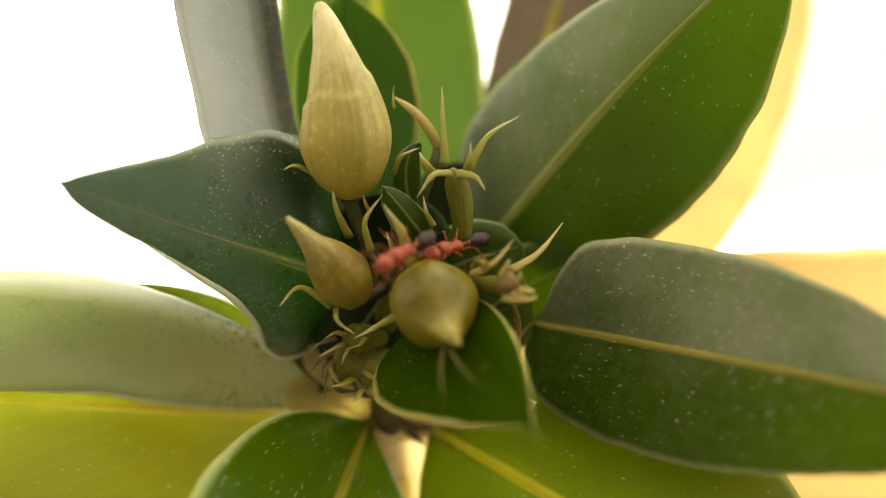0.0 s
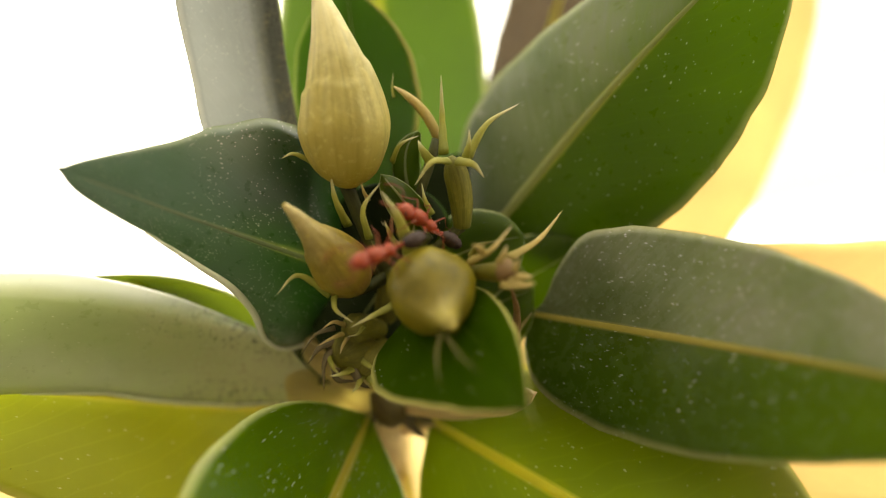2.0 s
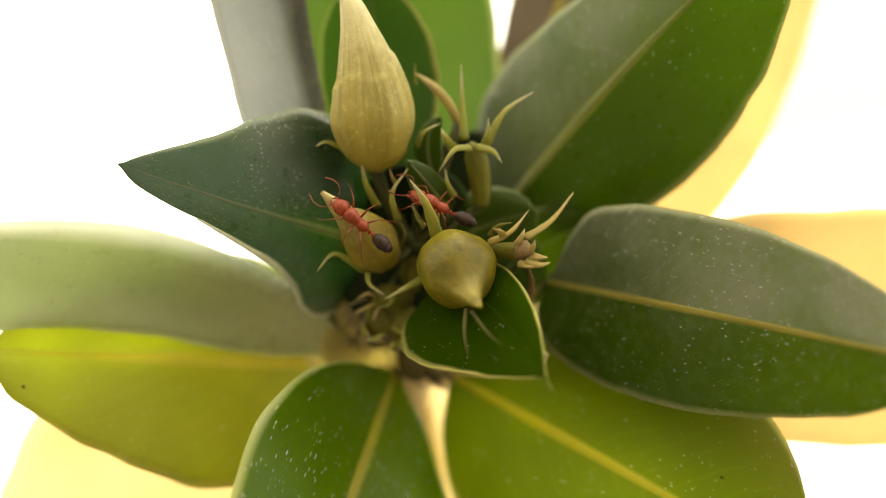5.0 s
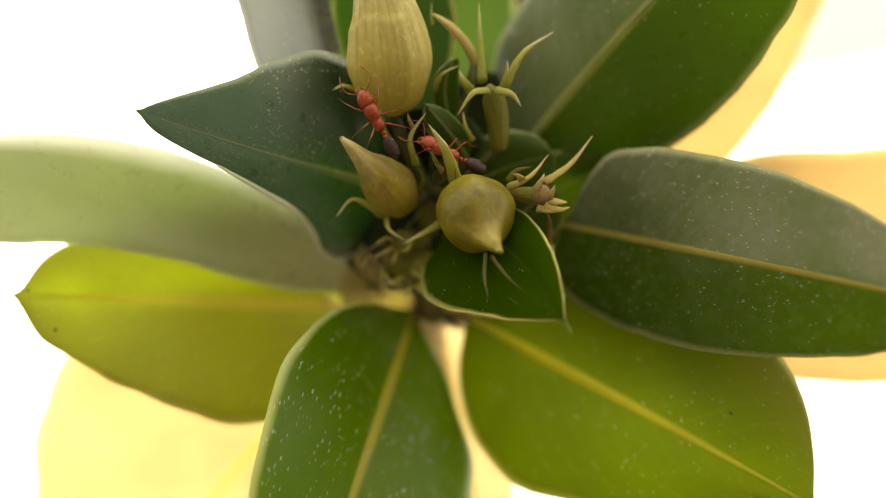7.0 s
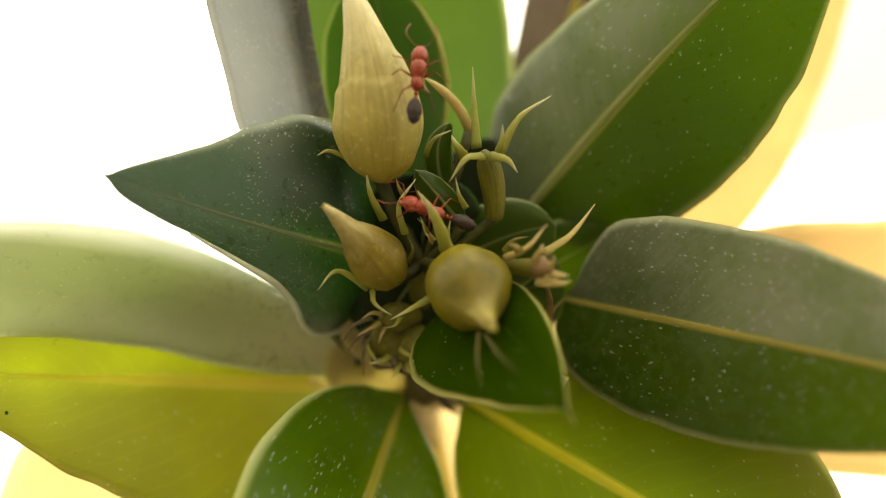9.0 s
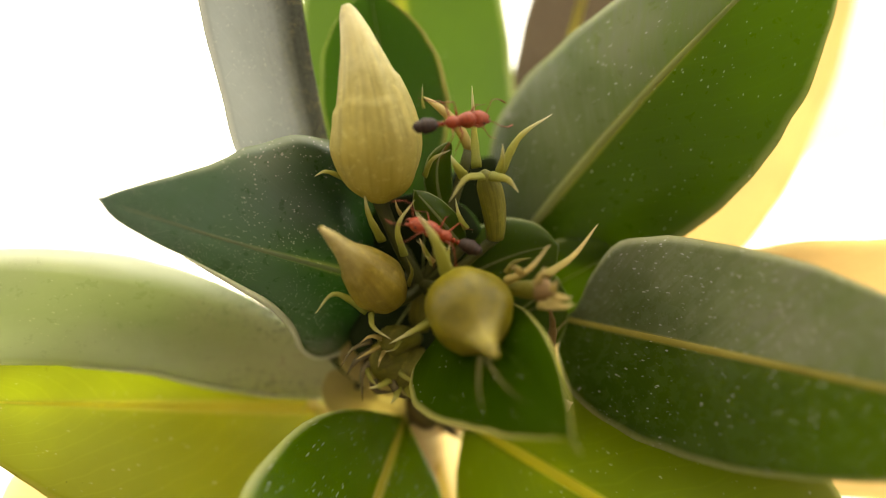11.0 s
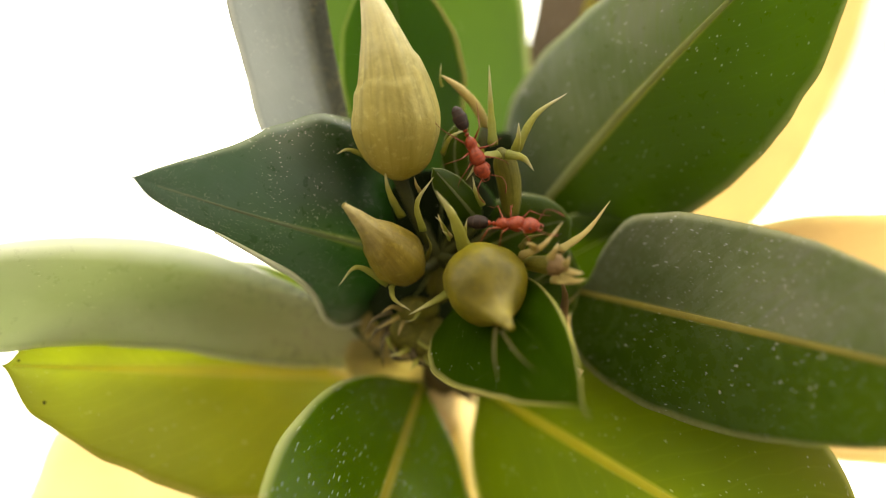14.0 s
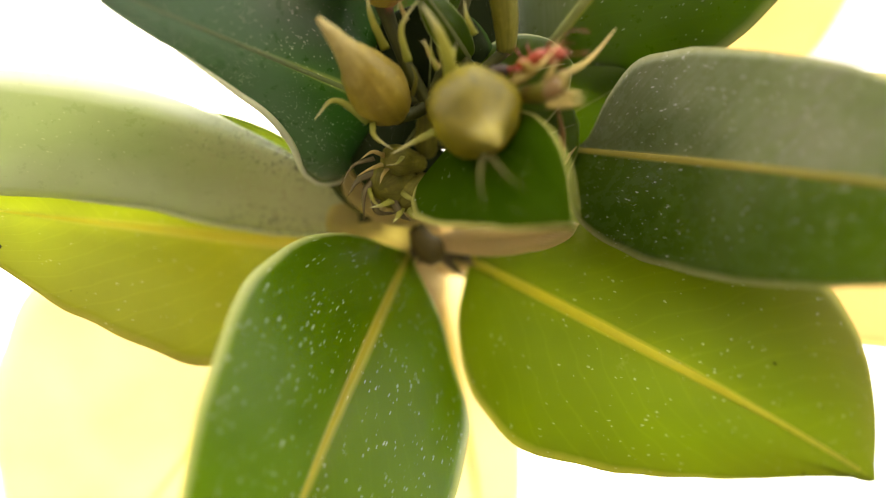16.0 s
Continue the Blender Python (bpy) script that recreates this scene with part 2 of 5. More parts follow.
def flesh_material(name, dark, light, rough, share=0.2, streak=0.0, spot=0.3, coat=0.0, blotch=0.0, foot=None, head=None):
    """Plant tissue of buds, calyces and stems: mottled, streaked along its length, a little translucent."""
    m = Nodes(name)
    co = m.coords()
    obj = co.outputs["Object"]
    big = m.noise(330, 4, 0.6, obj)
    fine = m.noise(2600, 4, 0.65, obj)
    shade = m.mix(m.span(big, 0.3, 0.7), dark, light)
    if streak:
        uv = m.add("ShaderNodeVectorMath")
        uv.operation = "MULTIPLY"
        uv.inputs[1].default_value = (34.0, 1.6, 1.0)
        m.link(co.outputs["UV"], uv.inputs[0])
        lines = m.noise(1.0, 3, 0.6, uv.outputs[0])
        shade = m.mix(m.span(lines, 0.42, 0.7, 0.0, streak), shade, tuple(c * 0.45 for c in dark))
    if foot:
        along = m.add("ShaderNodeSeparateXYZ")
        m.link(co.outputs["UV"], along.inputs[0])
        low = m.math("ADD", along.outputs[1], m.math("MULTIPLY", m.noise(500, 3, 0.6, obj), 0.35))
        shade = m.mix(m.span(low, 0.2, 0.62, 0.85, 0.0), shade, foot)
    if head:
        along = m.add("ShaderNodeSeparateXYZ")
        m.link(co.outputs["UV"], along.inputs[0])
        high = m.math("ADD", along.outputs[1], m.math("MULTIPLY", m.noise(700, 3, 0.6, obj), 0.25))
        shade = m.mix(m.span(high, 0.62, 1.12, 0.0, 0.95), shade, head)
    if blotch:
        shade = m.mix(m.span(m.noise(620, 4, 0.6, obj), 0.48, 0.62, 0.0, blotch), shade, tuple(c * 0.5 for c in dark))
    shade = m.mix(m.span(fine, 0.55, 0.8, 0.0, spot), shade, tuple(min(1, c * 1.8) for c in light))
    m.link(shade, m.bsdf.inputs["Base Color"])
    m.bsdf.inputs["Roughness"].default_value = rough
    m.bsdf.inputs["Coat Weight"].default_value = coat
    m.bump(m.math("ADD", fine, big), 0.5, 0.00014)
    tr = m.add("ShaderNodeBsdfTranslucent", Color=(*light, 1))
    mixer = m.add("ShaderNodeMixShader", Fac=share)
    m.link(m.bsdf.outputs[0], mixer.inputs[1])
    m.link(tr.outputs[0], mixer.inputs[2])
    m.link(mixer.outputs[0], m.out.inputs[0])
    return m.mat


def shell_material(name, dark, light, rough, coat):
    """Insect shell: glossy, grainy, darker in its pits."""
    m = Nodes(name)
    obj = m.coords().outputs["Object"]
    grain = m.noise(9000, 3, 0.6, obj)
    m.link(m.mix(m.span(grain, 0.3, 0.7), dark, light), m.bsdf.inputs["Base Color"])
    m.bsdf.inputs["Roughness"].default_value = rough
    m.bsdf.inputs["Coat Weight"].default_value = coat
    m.bsdf.inputs["Coat Roughness"].default_value = 0.2
    m.bump(grain, 0.3, 0.00003)
    return m.mat


MARGIN = (0.50, 0.52, 0.26)
LEAF_DARK = leaf_material("leaf_dark_green", (0.018, 0.040, 0.003), (0.036, 0.068, 0.005), (0.38, 0.52, 0.02), 0.46, 0.26, 0.8, (0.38, 0.40, 0.18), 0.10, 0.0, rib=(0.28, 0.26, 0.06), rib_share=0.03, gloss=0.35, overlay=sheen_half(0.64))
LEAF_INNER = leaf_material("leaf_inner_green", (0.020, 0.044, 0.001), (0.034, 0.068, 0.002), (0.28, 0.40, 0.003), 0.38, 0.4, 0.1, (0.34, 0.38, 0.16), 0.12, 0.0, rib=(0.20, 0.24, 0.05), rib_share=0.02, gloss=0.3)
LEAF_DEEP = leaf_material("leaf_deep_green", (0.026, 0.066, 0.014), (0.042, 0.094, 0.022), (0.30, 0.50, 0.07), 0.42, 0.5, 0.1, (0.40, 0.45, 0.15), 0.10, 0.0, rib=(0.05, 0.10, 0.01), rib_share=0.01, gloss=0.15)
# near-black filler leaves: the shade between the buds, put into the colour
LEAF_SHADE = leaf_material("leaf_heart_shade", (0.006, 0.013, 0.001), (0.010, 0.020, 0.002), (0.04, 0.05, 0.002), 0.12, 0.5, 0.1, (0.03, 0.07, 0.01), 0.10, 0.0, rib=(0.05, 0.10, 0.02), rib_share=0.01, gloss=0.15)
LEAF_BLUE = leaf_material("leaf_blue_green", (0.009, 0.032, 0.010), (0.019, 0.058, 0.021), (0.13, 0.29, 0.035), 0.30, 0.30, 1.3, (0.20, 0.25, 0.12), 0.10, 0.5, rib=(0.16, 0.21, 0.11), rib_share=0.03, gloss=0.7, cells_over=(130.0, 120.0), overlay=sheen_tip)
LEAF_YOUNG = leaf_material("leaf_young_green", (0.015, 0.036, 0.001), (0.027, 0.056, 0.002), (0.15, 0.20, 0.010), 0.24, 0.75, 0.15, (0.44, 0.42, 0.14), 0.10, 0.0, rib=(0.05, 0.09, 0.008), rib_share=0.01, gloss=0.0)
LEAF_DUSTY = leaf_material("leaf_dusty_green", (0.020, 0.056, 0.002), (0.036, 0.086, 0.004), (0.44, 0.62, 0.006), 0.52, 0.34, 1.4, MARGIN, 0.10, 0.0, rib=(0.34, 0.32, 0.07), rib_share=0.035, gloss=0.4, cells_over=(120.0, 70.0))
LEAF_GREEN = leaf_material("leaf_green", (0.018, 0.044, 0.001), (0.032, 0.070, 0.002), (0.40, 0.60, 0.02), 0.42, 0.3, 0.35, (0.34, 0.38, 0.16), 0.12, 0.0, rib=(0.30, 0.32, 0.08), rib_share=0.035, gloss=0.5, overlay=sheen_half(0.52))
LEAF_MID = leaf_material("leaf_mid_green", (0.045, 0.095, 0.018), (0.07, 0.13, 0.028), (0.30, 0.43, 0.05), 0.46, 0.5, 0.1, MARGIN, 0.10, 0.0, rib=(0.24, 0.28, 0.03), rib_share=0.05, gloss=0.2)
LEAF_PALE = leaf_material("leaf_pale_green", (0.13, 0.17, 0.04), (0.18, 0.22, 0.06), (0.46, 0.54, 0.14), 0.48, 0.5, 0.1, MARGIN, 0.10, 0.0, rib=(0.3, 0.34, 0.06), rib_share=0.03, gloss=0.4)
LEAF_DRY = leaf_material("leaf_dry_tan", (0.42, 0.31, 0.16), (0.62, 0.50, 0.29), (0.80, 0.66, 0.40), 0.4, 0.6, 0.6, (0.60, 0.52, 0.34), 0.3, 0.0, rib=(0.4, 0.3, 0.15), rib_share=0.0)
LEAF_OLIVE = leaf_material("leaf_olive_green", (0.055, 0.092, 0.004), (0.085, 0.126, 0.006), (0.42, 0.51, 0.05), 0.54, 0.5, 0.4, (0.5, 0.48, 0.12), 0.16, 0.0, rib=(0.5, 0.46, 0.05), rib_share=0.035, gloss=0.3, overlay=yellowing)
LEAF_LIME = leaf_material("leaf_yellow_green", (0.21, 0.245, 0.022), (0.28, 0.31, 0.034), (0.62, 0.68, 0.11), 0.52, 0.5, 0.2, (0.5, 0.48, 0.14), 0.14, 0.0, rib=(0.46, 0.43, 0.09), rib_share=0.04, gloss=0.35, overlay=yellowing)
LEAF_GREY = leaf_material("leaf_grey_green", (0.25, 0.29, 0.10), (0.34, 0.385, 0.16), (0.50, 0.57, 0.29), 0.40, 0.3, 0.3, (0.62, 0.62, 0.50), 0.03, 0.5, rib=(0.27, 0.28, 0.18), rib_share=0.0, gloss=0.9, cells_over=(110.0, 170.0), overlay=crusted_foot)
LEAF_SILVER = leaf_material("leaf_silver_grey", (0.25, 0.265, 0.27), (0.35, 0.37, 0.375), (0.54, 0.57, 0.56), 0.44, 0.35, 0.6, (0.6, 0.6, 0.55), 0.05, 0.3, rib=(0.19, 0.19, 0.16), rib_share=0.0, gloss=0.7, cells_over=(90.0, 260.0), overlay=shaded_sooty_side)
LEAF_YELLOW = leaf_material("leaf_yellow", (0.56, 0.43, 0.21), (0.64, 0.50, 0.27), (0.80, 0.65, 0.39), 0.58, 0.6, 0.0, (0.74, 0.60, 0.30), 0.08, 0.0, rib=(0.66, 0.49, 0.20))
LEAF_STRAW = leaf_material("leaf_straw", (0.64, 0.53, 0.27), (0.72, 0.61, 0.35), (0.88, 0.76, 0.50), 0.60, 0.6, 0.0, (0.74, 0.66, 0.38), 0.04, 0.0, rib=(0.70, 0.59, 0.33), rib_share=0.02)
LEAF_CREAM = leaf_material("leaf_cream", (0.80, 0.68, 0.44), (0.85, 0.74, 0.50), (0.95, 0.84, 0.58), 0.6, 0.6, 0.0, (0.8, 0.7, 0.4), 0.04, 0.0, rib=(0.8, 0.7, 0.44))
LEAF_PEACH = leaf_material("leaf_peach", (0.44, 0.37, 0.16), (0.54, 0.45, 0.22), (0.78, 0.70, 0.34), 0.62, 0.6, 0.3, (0.6, 0.5, 0.3), 0.04, 0.0, rib=(0.5, 0.4, 0.2), rib_share=0.0)
LEAF_BROWN = leaf_material("leaf_brown", (0.08, 0.055, 0.035), (0.14, 0.10, 0.06), (0.2, 0.13, 0.05), 0.2, 0.5, 0.3, (0.2, 0.16, 0.09), 0.1, 0.1, rib=(0.3, 0.22, 0.1))
RIB_PALE = flesh_material("midrib_pale_green", (0.26, 0.30, 0.11), (0.40, 0.44, 0.18), 0.5, 0.6)
RIB_GREY = flesh_material("midrib_grey_green", (0.15, 0.19, 0.11), (0.25, 0.29, 0.18), 0.5, 0.5)
RIB_YELLOW = flesh_material("midrib_yellow", (0.46, 0.43, 0.07), (0.66, 0.62, 0.13), 0.5, 0.75)
BUD_CREAM = flesh_material("bud_cream", (0.48, 0.41, 0.11), (0.68, 0.60, 0.24), 0.55, 0.28, 0.9, 0.5, 0.0, 0.4, (0.34, 0.26, 0.02), (0.90, 0.85, 0.58))
BUD_OLIVE = flesh_material("bud_olive", (0.23, 0.165, 0.014), (0.40, 0.31, 0.05), 0.5, 0.24, 0.5, 0.5, 0.1, 0.5, None, (0.72, 0.62, 0.32))
BUD_GOLD = flesh_material("bud_gold", (0.10, 0.078, 0.002), (0.38, 0.32, 0.010), 0.5, 0.26, 0.3, 0.25, 0.1, 0.65, None, (0.38, 0.31, 0.07))
SPIKE_PALE = flesh_material("spike_pale_green", (0.30, 0.31, 0.045), (0.52, 0.50, 0.12), 0.5, 0.35, 0.4, 0.3, 0.0, 0.3, (0.16, 0.20, 0.02), (0.80, 0.76, 0.54))
SPIKE_TAN = flesh_material("spike_tan", (0.42, 0.32, 0.09), (0.62, 0.49, 0.19), 0.6, 0.3, 0.4, 0.3, 0.0, 0.35, (0.24, 0.20, 0.04), (0.72, 0.60, 0.32))
SPIKE_DRY = flesh_material("spike_dry_white", (0.62, 0.60, 0.50), (0.82, 0.80, 0.70), 0.6, 0.3)
SPIKE_DARK = flesh_material("spike_dark_brown", (0.05, 0.04, 0.014), (0.13, 0.10, 0.04), 0.5, 0.1, 0.4)
CREASE_GREEN = flesh_material("crease_dark_green", (0.050, 0.050, 0.004), (0.095, 0.085, 0.010), 0.8, 0.05, 0.3)
STALK_GREEN = flesh_material("stalk_green", (0.035, 0.040, 0.006), (0.075, 0.080, 0.014), 0.6, 0.2, 0.4)
CALYX_GREEN = flesh_material("calyx_green", (0.12, 0.115, 0.010), (0.30, 0.27, 0.04), 0.6, 0.3, 0.8, 0.35, 0.0, 0.5)
CALYX_PALE = flesh_material("calyx_pale", (0.15, 0.15, 0.018), (0.31, 0.29, 0.05), 0.55, 0.35, 0.8, 0.35)
CALYX_ROSE = flesh_material("calyx_rose", (0.20, 0.12, 0.04), (0.40, 0.25, 0.11), 0.6, 0.25, 0.6, 0.35, 0.0, 0.5)
CALYX_DRY = flesh_material("calyx_dry", (0.055, 0.042, 0.008), (0.17, 0.125, 0.03), 0.6, 0.15, 0.7, 0.4, 0.0, 0.5)
RIM = flesh_material("leaf_margin_pale", (0.56, 0.58, 0.44), (0.74, 0.76, 0.62), 0.5, 0.3)
RIM_GOLD = flesh_material("leaf_margin_gold", (0.34, 0.32, 0.07), (0.50, 0.46, 0.15), 0.6, 0.35)
RIB_TAN = flesh_material("midrib_tan", (0.32, 0.27, 0.045), (0.46, 0.40, 0.09), 0.5, 0.6)
PETIOLE = flesh_material("petiole_peach", (0.52, 0.42, 0.17), (0.68, 0.58, 0.28), 0.5, 0.45, 0.3)
STEM = flesh_material("stem_bark", (0.46, 0.34, 0.14), (0.62, 0.48, 0.23), 0.65, 0.0, 0.6, 0.3)
ANT_RED = shell_material("ant_red", (0.15, 0.012, 0.003), (0.36, 0.048, 0.008), 0.5, 0.1)
ANT_LEG = shell_material("ant_leg", (0.15, 0.022, 0.008), (0.28, 0.055, 0.018), 0.5, 0.1)
ANT_BAND = shell_material("ant_band", (0.022, 0.007, 0.005), (0.050, 0.018, 0.012), 0.6, 0.05)
ANT_BLACK = shell_material("ant_black", (0.010, 0.003, 0.002), (0.026, 0.008, 0.006), 0.6, 0.0)


# ---- building helpers ----
ROOT = Vector((0.0, 0.085, 0.0))


def at(p):
    """A point of shoot space as a place from the plant's foot."""
    return BASE @ (Vector(p) * CM) - ROOT


def part(name, bm, material, parent, label="", origin=None, smooth=True):
    """Links a bmesh as one mesh object under a thing or a part; origin is given in the plant's space."""
    mesh = bpy.data.meshes.new(name)
    bmesh.ops.recalc_face_normals(bm, faces=bm.faces)
    o = Vector(origin) if origin is not None else Vector((0, 0, 0))
    for v in bm.verts:
        v.co -= o
    for f in bm.faces:
        f.smooth = smooth
    bm.to_mesh(mesh)
    bm.free()
    mesh.materials.append(material)
    ob = new(name, mesh)
    if parent is not None:
        ob.parent = parent
        ob.location = o - PLACE.get(parent.name, Vector((0, 0, 0)))
    else:
        ob.location = o
    PLACE[ob.name] = o
    if label:
        tagged(ob, label)
    return ob


PLACE = {}


def grid_faces(bm, rows, close=False, uvs=None):
    """Quads between rows of vertices; uvs holds one (u, v) for each."""
    layer = bm.loops.layers.uv.verify()
    n = len(rows[0])
    for j in range(len(rows) - 1):
        for i in range(n if close else n - 1):
            k = (i + 1) % n
            ids = ((j, i), (j, k), (j + 1, k), (j + 1, i))
            f = bm.faces.new([rows[r][c] for r, c in ids])
            for loop, (r, c) in zip(f.loops, ids):
                u = c / n if not (close and c == 0 and i == n - 1) else 1.0
                loop[layer].uv = uvs[r][c] if uvs else (u, r / (len(rows) - 1))


def bezier2(a, through_point, b, s0):
    """A quadratic curve from a to b that passes through a point at s0."""
    c = (through_point - a * (1 - s0) ** 2 - b * s0 ** 2) / (2 * s0 * (1 - s0))
    return lambda s: a * (1 - s) ** 2 + c * (2 * s * (1 - s)) + b * s ** 2


def tube(points, radii, sides=10, flat=1.0, cap=True):
    """A bmesh tube along points with a radius at each; flat squeezes it across."""
    bm = bmesh.new()
    pts = [Vector(p) for p in points]
    rows = []
    side = None
    for k, p in enumerate(pts):
        way = (pts[min(k + 1, len(pts) - 1)] - pts[max(k - 1, 0)]).normalized()
        if side is None:
            side = way.cross(Vector((0.3, 1, 0.2))).normalized()
        side = (side - way * side.dot(way)).normalized()
        up = way.cross(side)
        rows.append([bm.verts.new(p + (side * math.cos(w) + up * math.sin(w) * flat) * radii[k])
                     for w in [2 * math.pi * i / sides for i in range(sides)]])
    grid_faces(bm, rows, close=True)
    if cap:
        bm.faces.new(rows[0])
        bm.faces.new(rows[-1])
    return bm


def smooth_line(points, n):
    """n points on a smooth curve through the given ones."""
    p = [Vector(q) for q in points]
    p = [p[0] * 2 - p[1]] + p + [p[-1] * 2 - p[-2]]
    out = []
    spans = len(p) - 3
    for k in range(n):
        x = k / (n - 1) * spans
        i = min(int(x), spans - 1)
        t = x - i
        a, b, c, d = p[i:i + 4]
        out.append(0.5 * (2 * b + (c - a) * t + (2 * a - 5 * b + 4 * c - d) * t * t + (3 * b - a - 3 * c + d) * t ** 3))
    return out


def outline(own, s):
    """The width at s of a margin given by a few (s, width), smoothly joined."""
    pts = [(-own[0][0], -own[0][1]), (0.0, 0.0)] + list(own) + [(1.0, 0.0), (1.1, 0.0)]
    k = 1
    while k < len(pts) - 3 and s > pts[k + 1][0]:
        k += 1
    (xa, a), (xb, b), (xc, c), (xd, d) = pts[k - 1:k + 3]
    x = min(max((s - xb) / (xc - xb), 0.0), 1.0)
    m0, m1 = (c - a) / (xc - xa) * (xc - xb), (d - b) / (xd - xb) * (xc - xb)
    return max(0.0, (2 * x ** 3 - 3 * x * x + 1) * b + (x ** 3 - 2 * x * x + x) * m0 + (3 * x * x - 2 * x ** 3) * c + (x ** 3 - x * x) * m1)


JOINTS = []


def stalk(foot, r, material, ob, name):
    """A short curved stalk from the nearest place on the shoot to the foot of a leaf, bud or calyx."""
    near = min(JOINTS, key=lambda q: (q - foot).length)
    gap = (foot - near).length
    if not 0.0004 < gap < 0.02:
        return
    sag = Vector((0, 0, -0.08 * gap))
    pts = smooth_line([near, near.lerp(foot, 0.5) + sag, foot], 12)
    part(name, tube(pts, [CM * r * (1.15 - 0.25 * math.sin(math.pi * k / 11)) for k in range(12)], 8), material, ob, "", PLACE[ob.name])


def leaf(label, base, mid, tip, left, right, material, rib, a=0.55, b=0.75, puff=0.08, wave=0.02, thick=0.035, rib_width=0.05, point=0.05, seed=0.0, nu=16, nv=48, rim=None, form=(None, None), drop=(0.0, 0.0)):
    """A leaf of the plant. mid is the midrib where the blade is widest, left and right the margins there; all in shoot space.
    form may give each half an outline of its own: (share of length, share of width);
    drop lets a margin sink towards the tip."""
    base, mid, tip, left, right = (at(p) for p in (base, mid, tip, left, right))
    s0 = a / (a + b)
    line = bezier2(base, mid, tip, s0)
    peak = s0 ** a * (1 - s0) ** b
    out_l, out_r = left - mid, right - mid
    n = (tip - base).cross(out_r - out_l).normalized()
    if n.dot(BASE.to_3x3() @ Vector((0, -1, 0))) < 0:
        n = -n
    half = (out_r - out_l).length / 2

    def spot(s, u):
        w = max(s, 0.0) ** a * max(1 - s, 0.0) ** b / peak
        own = form[1] if u >= 0 else form[0]
        if own:
            edge = outline(own, s)
            w = w + (edge - w) * min(1.0, abs(u) * 2.0)
        w = max(w, 0.02 * (1 - s)) 
        out = out_r * u if u >= 0 else out_l * -u
        q = noise.noise(Vector((s * 5 + seed, u * 1.6, seed * 3.1)))
        ruffle = wave * half * math.sin(s * 17 + seed * 5 + (2 if u > 0 else 0)) * abs(u) ** 3
        lift = puff * half * 4 * abs(u) * (1 - abs(u)) * w + q * wave * half * w * 1.4 + ruffle * w
        lift -= (drop[1] if u >= 0 else drop[0]) * CM * abs(u) * s * w
        jag = 1 + 0.025 * noise.noise(Vector((s * 14, seed * 7, 1.5 if u > 0 else -1.5)))
        return line(s) + out * w * jag + n * lift

    bm = bmesh.new()
    top, under, uvs = [], [], []
    for j in range(nv + 1):
        s = (j / nv) ** 1.05
        s = s * (1 - 0.0005)
        row_t, row_u, row_uv = [], [], []
        for i in range(nu + 1):
            u = 2 * i / nu - 1
            u = math.copysign(abs(u) ** 0.85, u)
            p = spot(s, u)
            row_t.append(bm.verts.new(p))
            row_u.append(bm.verts.new(p - n * thick * CM * (1 - 0.75 * abs(u) ** 3)))
            row_uv.append((u / 2 + 0.5, s))
        top.append(row_t)
        under.append(row_u)
        uvs.append(row_uv)
    grid_faces(bm, top, uvs=uvs)
    grid_faces(bm, under, uvs=uvs)
    layer = bm.loops.layers.uv.verify()
    ring_t = [r[0] for r in top] + top[-1][1:] + [r[-1] for r in reversed(top[:-1])] + top[0][-2:0:-1]
    ring_u = [r[0] for r in under] + under[-1][1:] + [r[-1] for r in reversed(under[:-1])] + under[0][-2:0:-1]
    for k in range(len(ring_t)):
        k2 = (k + 1) % len(ring_t)
        f = bm.faces.new((ring_t[k], ring_t[k2], ring_u[k2], ring_u[k]))
        for loop in f.loops:
            loop[layer].uv = (1.0, 0.5)
    ob = part("leaf", bm, material, PLANT, label, base)
    stalk(base, 0.03, STALK_GREEN, ob, "petiole")
    # the midrib, a low ridge that thins towards the tip
    bm = bmesh.new()
    rows = []
    for j in range(25 if rib_width else 0):
        s = 0.001 + 0.93 * j / 24
        c = spot(s, 0.0)
        side = (spot(min(s + 0.02, 0.99), 0.1) - spot(min(s + 0.02, 0.99), -0.1)).normalized()
        r = rib_width * CM * (1 - 0.78 * s) * (1 + 0.12 * noise.noise(Vector((s * 9, seed, 2))))
        rows.append([bm.verts.new(c + side * r * x + n * (r * y)) for x, y in ((-1.0, -0.12), (-0.75, 0.05), (-0.4, 0.13), (0, 0.17), (0.4, 0.13), (0.75, 0.05), (1.0, -0.12))])
    if rows:
        grid_faces(bm, rows)
        part("midrib", bm, rib, ob, "", base)
    if rim:
        side, s_from, s_to, r = rim[:4]
        pts = [spot(s_from + (s_to - s_from) * k / 23, side) + n * r * CM * 0.4 for k in range(24)]
        part("rolled_margin", tube(pts, [r * CM * (0.25 + 0.75 * math.sin(math.pi * (k + 0.5) / 24)) for k in range(24)], 8), rim[4] if len(rim) > 4 else RIM, ob, "pale rolled leaf margin", base)
    return ob


def spike(p, material, r, parent, name="spike", flat=0.55, label="", sides=8):
    """A curved, pointed bract or calyx lobe through three or more places."""
    pts = smooth_line([at(q) for q in p], 14)
    rad = [CM * 0.80 * r * (1 - (k / 13) ** 1.25 * 0.94) * (0.93 + 0.07 * math.sin(k * 1.9)) for k in range(14)]
    return part(name, tube(pts, rad, sides, flat), material, parent, label, pts[0])


